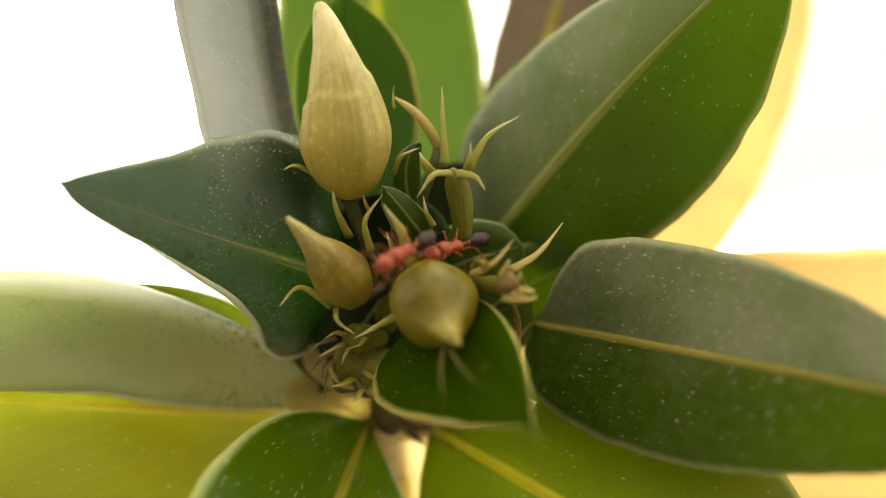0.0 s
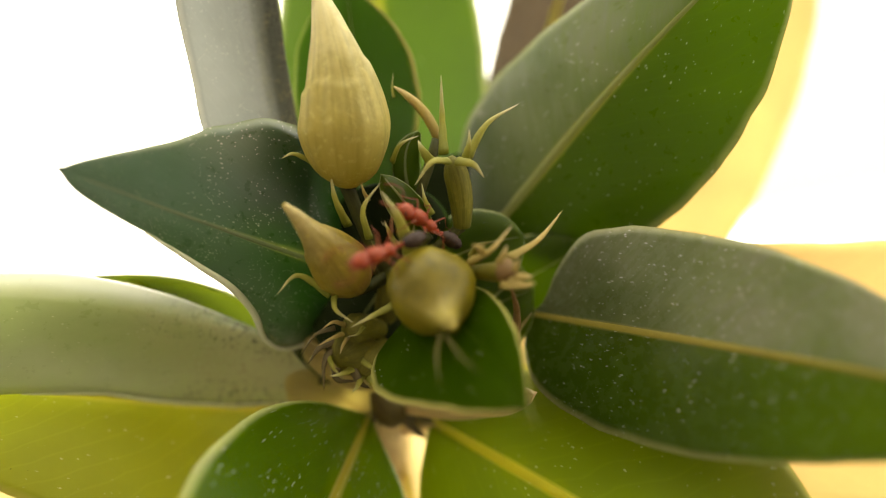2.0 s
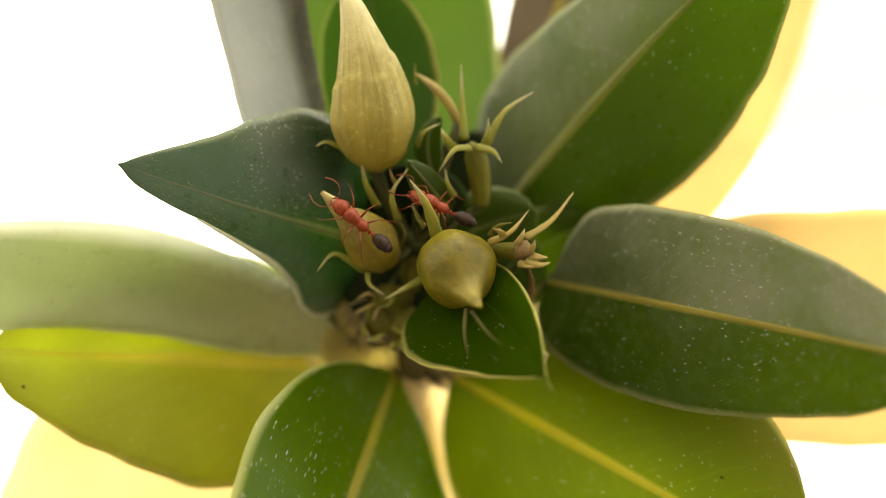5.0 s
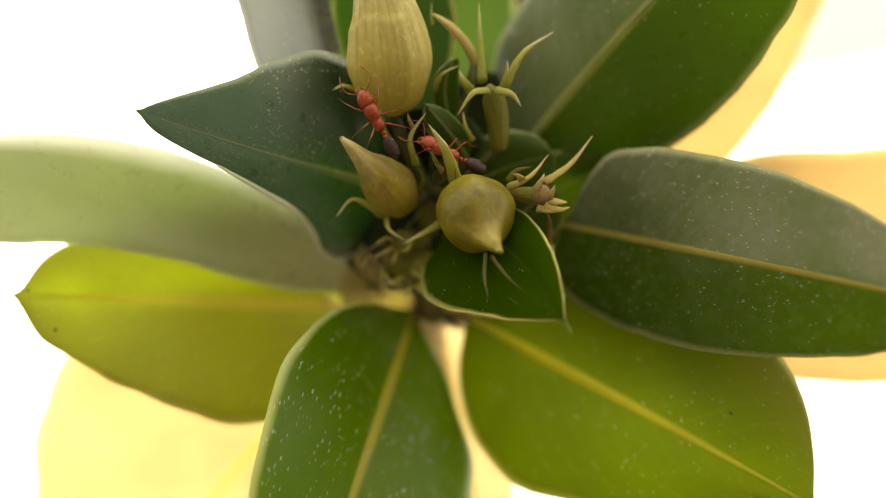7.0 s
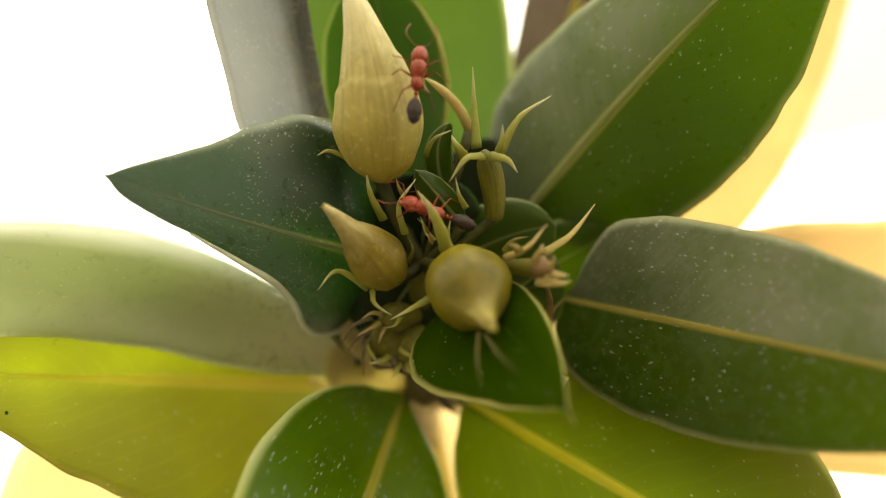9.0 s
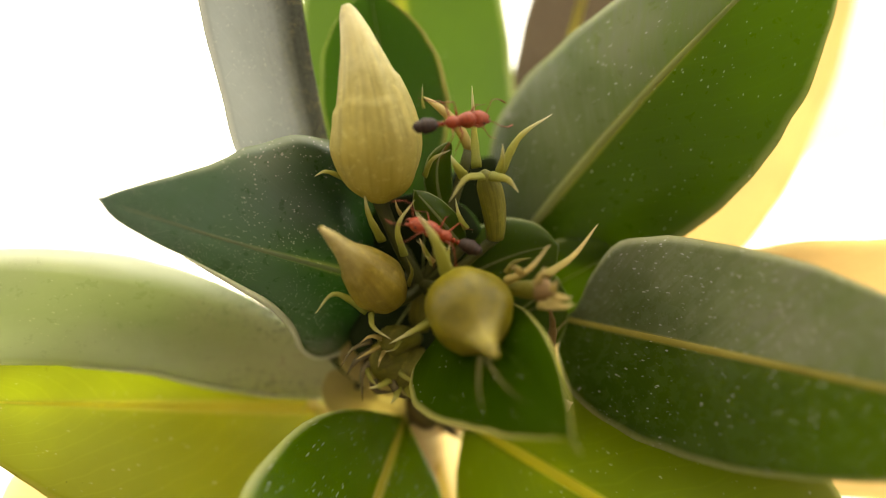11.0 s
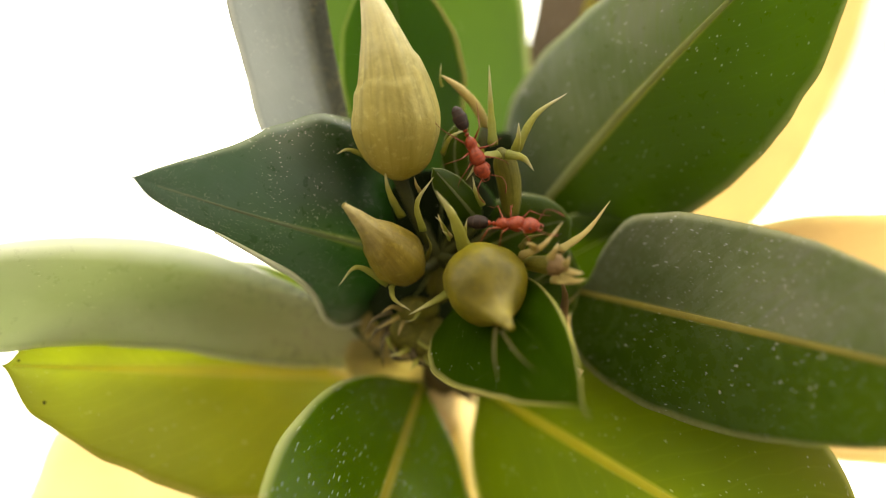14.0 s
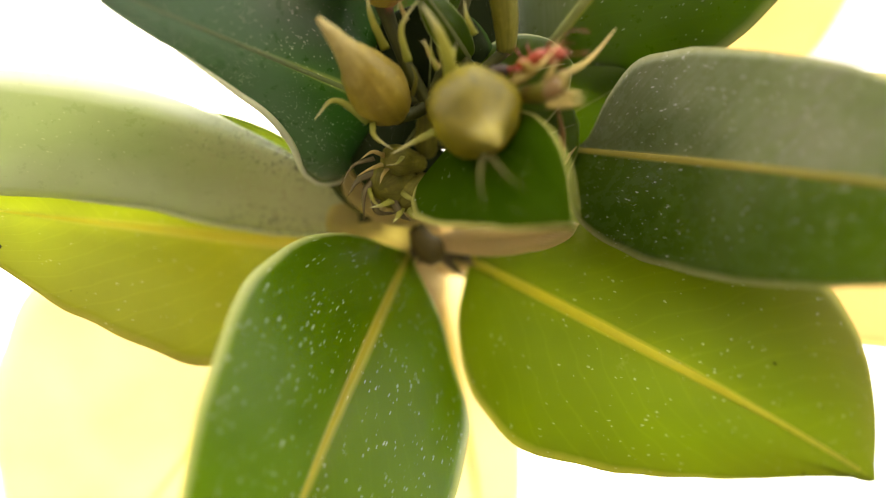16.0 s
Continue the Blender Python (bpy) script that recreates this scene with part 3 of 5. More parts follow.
def bud(label, foot, tip, bend, profile, material, name="bud", ribs=11, rib_depth=0.022, seam=None):
    """A closed bud turned about a bent axis; profile is (share of length, radius in cm); above the seam the inner scales stand back."""
    foot, tip, bend = at(foot), at(tip), at(bend)
    line = bezier2(foot, bend, tip, 0.5)

    def radius(s):
        pts = [(-profile[1][0], profile[0][1])] + list(profile) + [(2 - profile[-2][0], profile[-1][1] * 0.5)]
        k = 1
        while k < len(pts) - 3 and s > pts[k + 1][0]:
            k += 1
        (xa, a), (xb, b), (xc, c), (xd, d) = pts[k - 1:k + 3]
        x = min(max((s - xb) / (xc - xb), 0.0), 1.0)
        m0, m1 = (c - a) / (xc - xa) * (xc - xb), (d - b) / (xd - xb) * (xc - xb)
        return CM * max(0.004, (2 * x ** 3 - 3 * x * x + 1) * b + (x ** 3 - 2 * x * x + x) * m0 + (3 * x * x - 2 * x ** 3) * c + (x ** 3 - x * x) * m1)

    bm = bmesh.new()
    rows = []
    side = None
    steps = 64
    for k in range(steps + 1):
        s = k / steps
        c = line(s)
        way = (line(min(s + 0.01, 1.0)) - line(max(s - 0.01, 0.0))).normalized()
        if side is None:
            side = way.cross(Vector((1, 0.2, 0.1))).normalized()
        side = (side - way * side.dot(way)).normalized()
        up = way.cross(side)
        row = []
        for i in range(40):
            w = 2 * math.pi * i / 40
            r = radius(s) * (1 + rib_depth * min(1, 6 * (1 - s)) * math.sin(ribs * w + 0.8 * math.sin(5 * s)) + 0.05 * noise.noise(Vector((math.cos(w) * 1.5, math.sin(w) * 1.5, s * 3))))
            r *= 1 + 0.03 * noise.noise(Vector((math.cos(w) * 4, math.sin(w) * 4, s * 7)))
            if seam:
                rim_at = seam + 0.06 * math.sin(w + 2.2) + 0.03 * math.sin(3 * w) + 0.03 * noise.noise(Vector((math.cos(w) * 5, math.sin(w) * 5, 3.0)))
                r *= 1 - 0.08 * min(1.0, max(0.0, (s - rim_at) / 0.02)) * min(1.0, max(0.0, (1.0 - s) / 0.2))
            row.append(bm.verts.new(c + (side * math.cos(w) + up * math.sin(w)) * r))
        rows.append(row)
    grid_faces(bm, rows, close=True)
    bm.faces.new(rows[0])
    bm.faces.new(rows[-1])
    ob = part(name, bm, material, PLANT, label, foot)
    stalk(foot, 0.035, STALK_GREEN, ob, "stalk")
    return ob


# ---- the place ----
ground = bmesh.new()
bmesh.ops.create_grid(ground, x_segments=40, y_segments=40, size=400)
for v in ground.verts:
    v.co.z = 0.0
# out of view; dark soil colour chosen to keep the leaf fronts dim
GROUND = Nodes("bare_soil")
g_obj = GROUND.coords().outputs["Object"]
g_mix = GROUND.mix(GROUND.span(GROUND.noise(3, 5, 0.6, g_obj), 0.3, 0.7), (0.045, 0.037, 0.027), (0.075, 0.062, 0.046))
GROUND.link(GROUND.mix(GROUND.span(GROUND.noise(160, 4, 0.7, g_obj), 0.5, 0.8), g_mix, (0.03, 0.025, 0.019)), GROUND.bsdf.inputs["Base Color"])
GROUND.bsdf.inputs["Roughness"].default_value = 0.9
GROUND.bump(GROUND.noise(160, 4, 0.7, g_obj), 0.5, 0.004)
tagged(part("ground", ground, GROUND.mat, None, "unseen ground under the plant, coloured as dark soil to dim leaf reflections"), category="ground", kind="structure")

WALL = Nodes("mauve_plaster")
w_obj = WALL.coords().outputs["Object"]
WALL.link(WALL.mix(WALL.span(WALL.noise(2.5, 5, 0.6, w_obj), 0.3, 0.7), (0.87, 0.85, 0.94), (0.92, 0.90, 0.97)), WALL.bsdf.inputs["Base Color"])
WALL.bsdf.inputs["Roughness"].default_value = 0.85
far = bmesh.new()
low_a, low_b = BASE @ (Vector((55.627, 150.000, 10.634)) * CM), BASE @ (Vector((136.021, 150.000, 29.545)) * CM)
up = Vector((0.10, -0.35, 0.85))
deep = Vector((0.0, 0.10, 0.09))
corners = [low_a, low_b, low_b + up, low_a + up]
fronts = [far.verts.new(c) for c in corners]
backs = [far.verts.new(c + deep) for c in corners]
far.faces.new(fronts)
far.faces.new(backs)
for k in range(4):
    far.faces.new((fronts[k], fronts[(k + 1) % 4], backs[(k + 1) % 4], backs[k]))
tagged(part("backdrop", far, WALL.mat, None, "pale mauve plaster eave far behind the plant", low_a, False), category="backdrop", kind="structure")

# unseen wall, added behind the camera to cut sky light on the leaf fronts
PLASTER = Nodes("pale_plaster")
p_obj = PLASTER.coords().outputs["Object"]
p_mix = PLASTER.mix(PLASTER.span(PLASTER.noise(2.0, 5, 0.6, p_obj), 0.3, 0.7), (0.45, 0.40, 0.29), (0.53, 0.47, 0.35))
PLASTER.link(PLASTER.mix(PLASTER.span(PLASTER.noise(60, 4, 0.7, p_obj), 0.5, 0.8, 0.0, 0.5), p_mix, (0.36, 0.32, 0.24)), PLASTER.bsdf.inputs["Base Color"])
PLASTER.bsdf.inputs["Roughness"].default_value = 0.9
PLASTER.bump(PLASTER.noise(60, 4, 0.7, p_obj), 0.4, 0.003)
blocker = bmesh.new()
bmesh.ops.create_cube(blocker, size=1.0, matrix=Matrix.Translation((0, -3.1, 1.2)) @ Matrix.Diagonal((12.0, 0.2, 2.4, 1.0)))
bmesh.ops.bevel(blocker, geom=blocker.edges[:], offset=0.01, segments=2, affect="EDGES")
tagged(part("blocking_wall", blocker, PLASTER.mat, None, "unseen plain plastered wall added behind the camera to dim the front light", (0, -3.1, 0), False), category="wall", kind="structure")

# ---- the plant ----
PLANT = tagged(new("flowering_shrub"), "green leathery-leaved shrub shoot with cream buds and yellowing lower leaves", "plant")
PLANT.location = ROOT

stem_points = [at(p) for p in ((-0.404, 3.800, -0.715), (-0.42, 4.1, -1.2), (-0.5, 5.0, -2.2), (-0.5, 6.3, -4.3))] + [Vector((0.0, 0.006, 0.17)), Vector((0, 0, 0.08)), Vector((0, 0, -0.004))]
stem_line = smooth_line(stem_points, 80)
part("stem", tube(stem_line, [CM * (0.10 + 0.06 * min(1, k / 16) + 0.10 * k / 79) * (1 + 0.06 * math.sin(k * 2.3)) for k in range(80)], 16), STEM, PLANT, "tan woody stem", stem_line[0])
heart_line = smooth_line([at(p) for p in ((-0.306, 3.300, -0.154), (-0.338, 3.500, -0.424), (-0.404, 3.800, -0.715), (-0.42, 4.1, -1.2))], 20)
part("shoot_axis", tube(heart_line, [CM * (0.05 + 0.004 * k) * (1 + 0.1 * math.sin(k * 2.1)) for k in range(20)], 12), CALYX_GREEN, PLANT, "dark green young shoot axis", heart_line[0])
JOINTS += list(stem_line[:40]) + list(heart_line)

leaf("dark green dusty leaf with a rolled lower margin", (-0.392, 3.698, -0.210), (-0.623, 3.361, -0.122), (-1.636, 2.608, 0.263), (-0.973, 3.352, -0.610), (-0.724, 3.274, 0.700), LEAF_BLUE, RIB_GREY, 0.40, 1.38, 0.06, 0.02, seed=1.3, rib_width=0.020, rim=(-1, 0.08, 0.74, 0.018), form=(((0.04, 0.46), (0.09, 0.71), (0.16, 0.90), (0.25, 0.84), (0.36, 0.58), (0.48, 0.42), (0.6, 0.33), (0.72, 0.24), (0.84, 0.18), (0.94, 0.10)), ((0.04, 0.43), (0.09, 0.66), (0.16, 0.79), (0.25, 0.84), (0.36, 0.81), (0.48, 0.69), (0.6, 0.54), (0.72, 0.36), (0.84, 0.21), (0.94, 0.08))))
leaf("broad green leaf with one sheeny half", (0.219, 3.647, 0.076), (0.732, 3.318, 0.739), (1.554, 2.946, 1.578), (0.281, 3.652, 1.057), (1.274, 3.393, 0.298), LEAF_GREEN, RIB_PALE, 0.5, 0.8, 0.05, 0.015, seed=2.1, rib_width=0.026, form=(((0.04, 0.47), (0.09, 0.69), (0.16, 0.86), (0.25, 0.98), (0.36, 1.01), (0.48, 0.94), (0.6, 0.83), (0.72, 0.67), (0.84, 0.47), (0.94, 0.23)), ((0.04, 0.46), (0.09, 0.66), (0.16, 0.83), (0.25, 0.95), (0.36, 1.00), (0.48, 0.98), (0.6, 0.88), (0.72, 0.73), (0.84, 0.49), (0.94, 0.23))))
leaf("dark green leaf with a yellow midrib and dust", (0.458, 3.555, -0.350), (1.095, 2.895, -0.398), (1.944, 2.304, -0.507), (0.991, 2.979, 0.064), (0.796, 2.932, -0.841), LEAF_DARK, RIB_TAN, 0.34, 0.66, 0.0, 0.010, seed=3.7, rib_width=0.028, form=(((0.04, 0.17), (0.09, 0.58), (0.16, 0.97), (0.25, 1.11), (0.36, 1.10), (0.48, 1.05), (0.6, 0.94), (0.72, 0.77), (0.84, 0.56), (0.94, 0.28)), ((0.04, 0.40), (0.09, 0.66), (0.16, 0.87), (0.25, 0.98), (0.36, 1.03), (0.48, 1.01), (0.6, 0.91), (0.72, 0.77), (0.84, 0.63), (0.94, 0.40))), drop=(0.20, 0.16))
leaf("yellow-green backlit leaf with a yellow midrib", (-0.091, 3.787, -1.023), (0.964, 2.950, -1.337), (1.733, 2.765, -1.704), (0.692, 2.871, -1.856), (1.204, 3.193, -0.717), LEAF_OLIVE, RIB_YELLOW, 0.42, 0.45, 0.05, 0.008, seed=4.2, rib_width=0.040, form=(((0.04, 0.54), (0.09, 0.87), (0.16, 1.13), (0.25, 1.26), (0.36, 1.16), (0.48, 0.95), (0.6, 0.69), (0.72, 0.43), (0.84, 0.20), (0.94, 0.06)), ((0.04, 0.28), (0.09, 0.54), (0.16, 0.73), (0.25, 0.88), (0.36, 1.00), (0.48, 1.05), (0.6, 1.01), (0.72, 0.90), (0.84, 0.66), (0.94, 0.30))))
leaf("dusty green leaf, speckled white", (-0.450, 3.736, -0.991), (-0.640, 2.782, -1.620), (-0.949, 2.372, -2.633), (-1.012, 2.366, -1.244), (-0.077, 2.959, -2.051), LEAF_DUSTY, RIB_YELLOW, 0.42, 0.62, 0.05, 0.010, seed=5.9, rib_width=0.034, form=(((0.04, 0.55), (0.09, 0.85), (0.16, 1.04), (0.25, 1.12), (0.36, 1.05), (0.48, 0.94), (0.6, 0.83), (0.72, 0.67), (0.84, 0.44), (0.94, 0.14)), ((0.04, 0.20), (0.09, 0.45), (0.16, 0.68), (0.25, 0.95), (0.36, 1.01), (0.48, 0.97), (0.6, 0.88), (0.72, 0.70), (0.84, 0.44), (0.94, 0.14))))
YOUNG = leaf("small dark green young leaf with a pale hooked tip", (-0.107, 3.179, -0.262), (0.026, 2.883, -0.315), (0.366, 2.327, -0.653), (-0.285, 2.887, -0.660), (0.195, 2.840, -0.207), LEAF_YOUNG, LEAF_YOUNG, 0.35, 1.1, 0.05, 0.01, seed=6.4, rib_width=0.008, rim=(-1, 0.2, 0.90, 0.007, RIM_GOLD), form=(((0.04, 0.71), (0.09, 0.89), (0.16, 1.00), (0.25, 1.02), (0.36, 0.97), (0.48, 0.82), (0.6, 0.63), (0.72, 0.45), (0.84, 0.21), (0.94, 0.00)), ((0.04, 0.70), (0.09, 0.87), (0.16, 0.97), (0.25, 1.00), (0.36, 0.94), (0.48, 0.81), (0.6, 0.65), (0.72, 0.45), (0.84, 0.21), (0.94, 0.00))))
spike(((0.333, 2.520, -0.575), (0.350, 2.440, -0.620), (0.356, 2.380, -0.645), (0.372, 2.330, -0.660)), RIM_GOLD, 0.016, YOUNG, "hooked_tip", 0.6, "pale hooked leaf tip")
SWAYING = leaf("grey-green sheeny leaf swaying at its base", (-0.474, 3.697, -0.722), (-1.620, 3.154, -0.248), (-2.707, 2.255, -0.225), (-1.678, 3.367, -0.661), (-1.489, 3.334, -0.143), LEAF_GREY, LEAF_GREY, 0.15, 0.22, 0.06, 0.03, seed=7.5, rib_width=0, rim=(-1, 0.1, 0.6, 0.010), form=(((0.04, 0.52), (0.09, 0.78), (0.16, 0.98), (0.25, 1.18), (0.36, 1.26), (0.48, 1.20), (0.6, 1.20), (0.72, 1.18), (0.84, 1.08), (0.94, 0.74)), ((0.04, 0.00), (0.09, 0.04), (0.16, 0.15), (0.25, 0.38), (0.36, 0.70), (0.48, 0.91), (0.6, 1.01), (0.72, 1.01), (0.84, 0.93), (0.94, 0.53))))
leaf("yellow-green lower leaf with a pale midrib", (-0.610, 4.221, -1.092), (-1.668, 3.511, -0.897), (-2.538, 2.866, -0.704), (-1.503, 3.022, -1.607), (-1.774, 3.694, -0.190), LEAF_LIME, RIB_YELLOW, 0.6, 1.0, 0.05, 0.012, seed=8.8, rib_width=0.034, form=(((0.04, 0.23), (0.09, 0.47), (0.16, 0.71), (0.25, 0.87), (0.36, 0.87), (0.48, 0.73), (0.6, 0.58), (0.72, 0.41), (0.84, 0.27), (0.94, 0.07)), ((0.04, 0.21), (0.09, 0.46), (0.16, 0.68), (0.25, 0.89), (0.36, 0.96), (0.48, 0.82), (0.6, 0.66), (0.72, 0.46), (0.84, 0.28), (0.94, 0.05))))
leaf("bright green leaf behind the buds", (-0.196, 3.700, 0.171), (-0.585, 4.500, 1.665), (-0.710, 4.600, 3.391), (-1.344, 4.500, 1.676), (0.144, 4.500, 1.655), LEAF_MID, RIB_YELLOW, 0.5, 0.5, 0.03, 0.012, seed=9.1, rib_width=0.04, form=(((0.06, 0.75), (0.15, 1.0), (0.3, 1.06), (0.5, 1.0), (0.8, 0.8)), ((0.05, 0.44), (0.15, 0.72), (0.3, 0.92), (0.5, 1.0), (0.8, 0.8))))
leaf("small dark green leaf behind the large bud", (-0.488, 3.450, 0.259), (-0.566, 3.600, 0.970), (-0.645, 3.500, 1.520), (-0.907, 3.500, 0.886), (-0.207, 3.550, 0.910), LEAF_DEEP, RIB_PALE, 0.5, 0.5, 0.05, 0.01, seed=10.3, rib_width=0.02, rim=(1, 0.15, 0.97, 0.010, RIM_GOLD), form=(((0.05, 0.44), (0.15, 0.72), (0.3, 0.92), (0.5, 1.0), (0.66, 0.90), (0.8, 0.66), (0.89, 0.34), (0.94, 0.10)), ((0.05, 0.44), (0.15, 0.72), (0.3, 0.92), (0.5, 1.0), (0.66, 0.90), (0.8, 0.66), (0.89, 0.34), (0.94, 0.10))))
leaf("grey sheeny leaf bent upwards, painted shade and soot along one side", (-0.798, 3.367, 0.126), (-1.025, 3.343, 1.121), (-1.038, 2.870, 2.107), (-1.339, 3.039, 1.017), (-0.923, 3.307, 1.143), LEAF_SILVER, LEAF_SILVER, 0.4, 0.5, 0.03, 0.015, seed=11.9, rib_width=0, form=(((0.04, 0.78), (0.09, 0.93), (0.16, 0.94), (0.25, 0.98), (0.36, 0.98), (0.48, 0.98), (0.6, 0.98), (0.72, 0.97), (0.84, 0.90), (0.94, 0.60)), ((0.04, 0.76), (0.09, 0.90), (0.16, 0.91), (0.25, 0.96), (0.36, 0.99), (0.48, 1.00), (0.6, 0.99), (0.72, 0.97), (0.84, 0.90), (0.94, 0.60))))
leaf("brownish ageing leaf", (0.292, 4.300, 0.559), (0.716, 4.600, 1.884), (0.975, 4.700, 3.311), (0.342, 4.600, 1.890), (1.131, 4.600, 1.876), LEAF_BROWN, RIB_YELLOW, 0.5, 0.5, 0.03, 0.01, seed=12.2, rib_width=0.06)
leaf("yellow ageing lower leaf", (0.808, 4.400, -0.384), (1.511, 4.600, 0.819), (2.486, 4.700, 2.777), (0.798, 4.600, 1.303), (2.190, 4.600, 0.526), LEAF_YELLOW, RIB_YELLOW, 0.5, 0.6, 0.03, 0.012, seed=13.6)
leaf("yellow ageing lower leaf", (0.243, 3.900, -0.736), (2.440, 3.800, -0.644), (4.318, 3.700, -0.600), (2.508, 3.800, -1.425), (2.373, 3.800, 0.127), LEAF_YELLOW, RIB_YELLOW, 0.5, 0.5, 0.03, 0.012, seed=14.1)
leaf("pale yellow ageing lower leaf", (-0.613, 4.000, -1.230), (-1.629, 3.800, -2.092), (-2.594, 3.600, -3.490), (-2.677, 3.600, -1.192), (-0.719, 3.900, -2.997), LEAF_STRAW, PETIOLE, 0.5, 0.5, 0.03, 0.012, seed=15.7, rib_width=0.012)

leaf("small folded young green leaf among the buds", (-0.098, 3.200, 0.058), (-0.192, 3.050, 0.182), (-0.314, 3.000, 0.321), (-0.259, 3.100, 0.114), (-0.129, 3.120, 0.225), LEAF_INNER, RIB_PALE, 0.5, 0.6, 0.1, 0.02, seed=16.2, rib_width=0.012, nu=10, nv=20)
leaf("small upright young green leaf among the buds", (-0.169, 3.300, 0.170), (-0.227, 3.200, 0.395), (-0.167, 3.200, 0.579), (-0.292, 3.200, 0.395), (-0.154, 3.250, 0.414), LEAF_INNER, RIB_PALE, 0.5, 0.6, 0.1, 0.02, seed=17.2, rib_width=0.012, nu=10, nv=20)
leaf("small young leaf in the shoot's heart, painted dark as shade", (-0.322, 3.400, -0.224), (-0.305, 3.350, 0.079), (-0.302, 3.300, 0.329), (-0.632, 3.400, 0.104), (0.006, 3.400, 0.082), LEAF_SHADE, RIB_PALE, 0.5, 0.6, 0.1, 0.02, seed=18.2, rib_width=0.012, nu=10, nv=20)
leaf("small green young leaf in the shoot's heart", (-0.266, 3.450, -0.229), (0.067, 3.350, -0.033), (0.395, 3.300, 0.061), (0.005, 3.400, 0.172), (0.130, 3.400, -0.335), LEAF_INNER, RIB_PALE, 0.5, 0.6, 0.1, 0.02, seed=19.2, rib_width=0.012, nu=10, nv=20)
leaf("small young leaf in the shoot's heart, painted dark as shade", (-0.359, 3.450, -0.231), (-0.473, 3.400, -0.410), (-0.624, 3.400, -0.596), (-0.701, 3.450, -0.300), (-0.263, 3.450, -0.536), LEAF_SHADE, RIB_PALE, 0.5, 0.6, 0.1, 0.02, seed=20.2, rib_width=0.012, nu=10, nv=20)

leaf("cream withered lower leaf below the shoot", (-0.383, 4.200, -1.141), (-0.124, 4.300, -2.175), (0.140, 4.400, -3.705), (-0.470, 4.300, -2.292), (0.252, 4.300, -2.058), LEAF_CREAM, PETIOLE, 0.5, 0.5, 0.03, 0.012, seed=21.7)
for way, r in (
    (((-0.030, 3.740, -1.040), (-0.200, 3.830, -1.040), (-0.388, 3.950, -0.980)), 0.12),
    (((-0.749, 3.400, -0.508), (-0.610, 3.650, -0.653), (-0.461, 3.900, -0.776)), 0.10),
    (((-0.820, 3.850, -1.004), (-0.633, 3.920, -1.018), (-0.462, 4.000, -1.015)), 0.08),
    (((0.448, 3.350, -0.335), (0.273, 3.600, -0.581), (-0.185, 3.900, -0.860)), 0.05),
):
    spike(tuple(reversed(way)), PETIOLE, r, PLANT, "petiole", 0.8, "peach-coloured leaf stalk")
leaf("small green young leaf in the shoot's heart", (-0.277, 3.600, -0.568), (0.164, 3.500, -0.349), (0.460, 3.450, -0.214), (0.099, 3.500, -0.104), (0.229, 3.500, -0.626), LEAF_INNER, RIB_PALE, 0.4, 0.5, 0.1, 0.02, seed=22.2, rib_width=0.012, nu=10, nv=20)
leaf("small young leaf in the shoot's heart, painted dark as shade", (-0.342, 3.600, -0.537), (-0.592, 3.550, -0.534), (-0.903, 3.500, -0.437), (-0.632, 3.600, -0.772), (-0.637, 3.600, -0.254), LEAF_SHADE, RIB_PALE, 0.4, 0.5, 0.1, 0.02, seed=23.2, rib_width=0.012, nu=10, nv=20)
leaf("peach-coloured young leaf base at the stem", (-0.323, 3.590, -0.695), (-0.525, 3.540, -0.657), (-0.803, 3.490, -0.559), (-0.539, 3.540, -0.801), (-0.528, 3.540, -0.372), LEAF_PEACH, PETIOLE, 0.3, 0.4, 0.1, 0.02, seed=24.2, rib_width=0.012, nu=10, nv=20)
leaf("small young leaf in the shoot's heart, painted dark as shade", (-0.279, 3.600, -0.375), (-0.347, 3.600, -0.056), (-0.371, 3.500, 0.262), (-0.803, 3.600, -0.063), (0.101, 3.600, -0.112), LEAF_SHADE, RIB_PALE, 0.3, 0.4, 0.1, 0.02, seed=25.2, rib_width=0.012, nu=10, nv=20)
leaf("peach-coloured young leaf base at the stem", (-0.399, 3.750, -1.024), (-0.599, 3.680, -0.893), (-0.919, 3.600, -0.805), (-0.638, 3.680, -1.069), (-0.599, 3.680, -0.665), LEAF_PEACH, PETIOLE, 0.3, 0.4, 0.1, 0.02, seed=26.2, rib_width=0.012, nu=10, nv=20)
leaf("small green leaf behind the spent rosy flower", (0.150, 3.650, -0.322), (0.440, 3.600, -0.157), (0.742, 3.550, 0.030), (0.337, 3.600, 0.042), (0.543, 3.600, -0.372), LEAF_INNER, RIB_PALE, 0.4, 0.5, 0.1, 0.02, seed=27.2, rib_width=0.012, nu=10, nv=20)
leaf("pale green lower leaf between the dark leaf and the swaying one", (-0.738, 3.644, -0.778), (-1.251, 3.732, -0.329), (-2.257, 3.487, -0.275), (-1.335, 3.700, -0.661), (-1.234, 3.477, -0.285), LEAF_PALE, RIB_PALE, 0.5, 0.6, 0.05, 0.015, seed=28.4, rib_width=0.01, form=(((0.04, 0.42), (0.09, 0.60), (0.16, 0.77), (0.25, 0.90), (0.36, 0.98), (0.48, 1.00), (0.6, 0.95), (0.72, 0.84), (0.84, 0.65), (0.94, 0.38)), ((0.04, 0.42), (0.09, 0.61), (0.16, 0.77), (0.25, 0.90), (0.36, 0.99), (0.48, 1.00), (0.6, 0.95), (0.72, 0.84), (0.84, 0.65), (0.94, 0.38))))
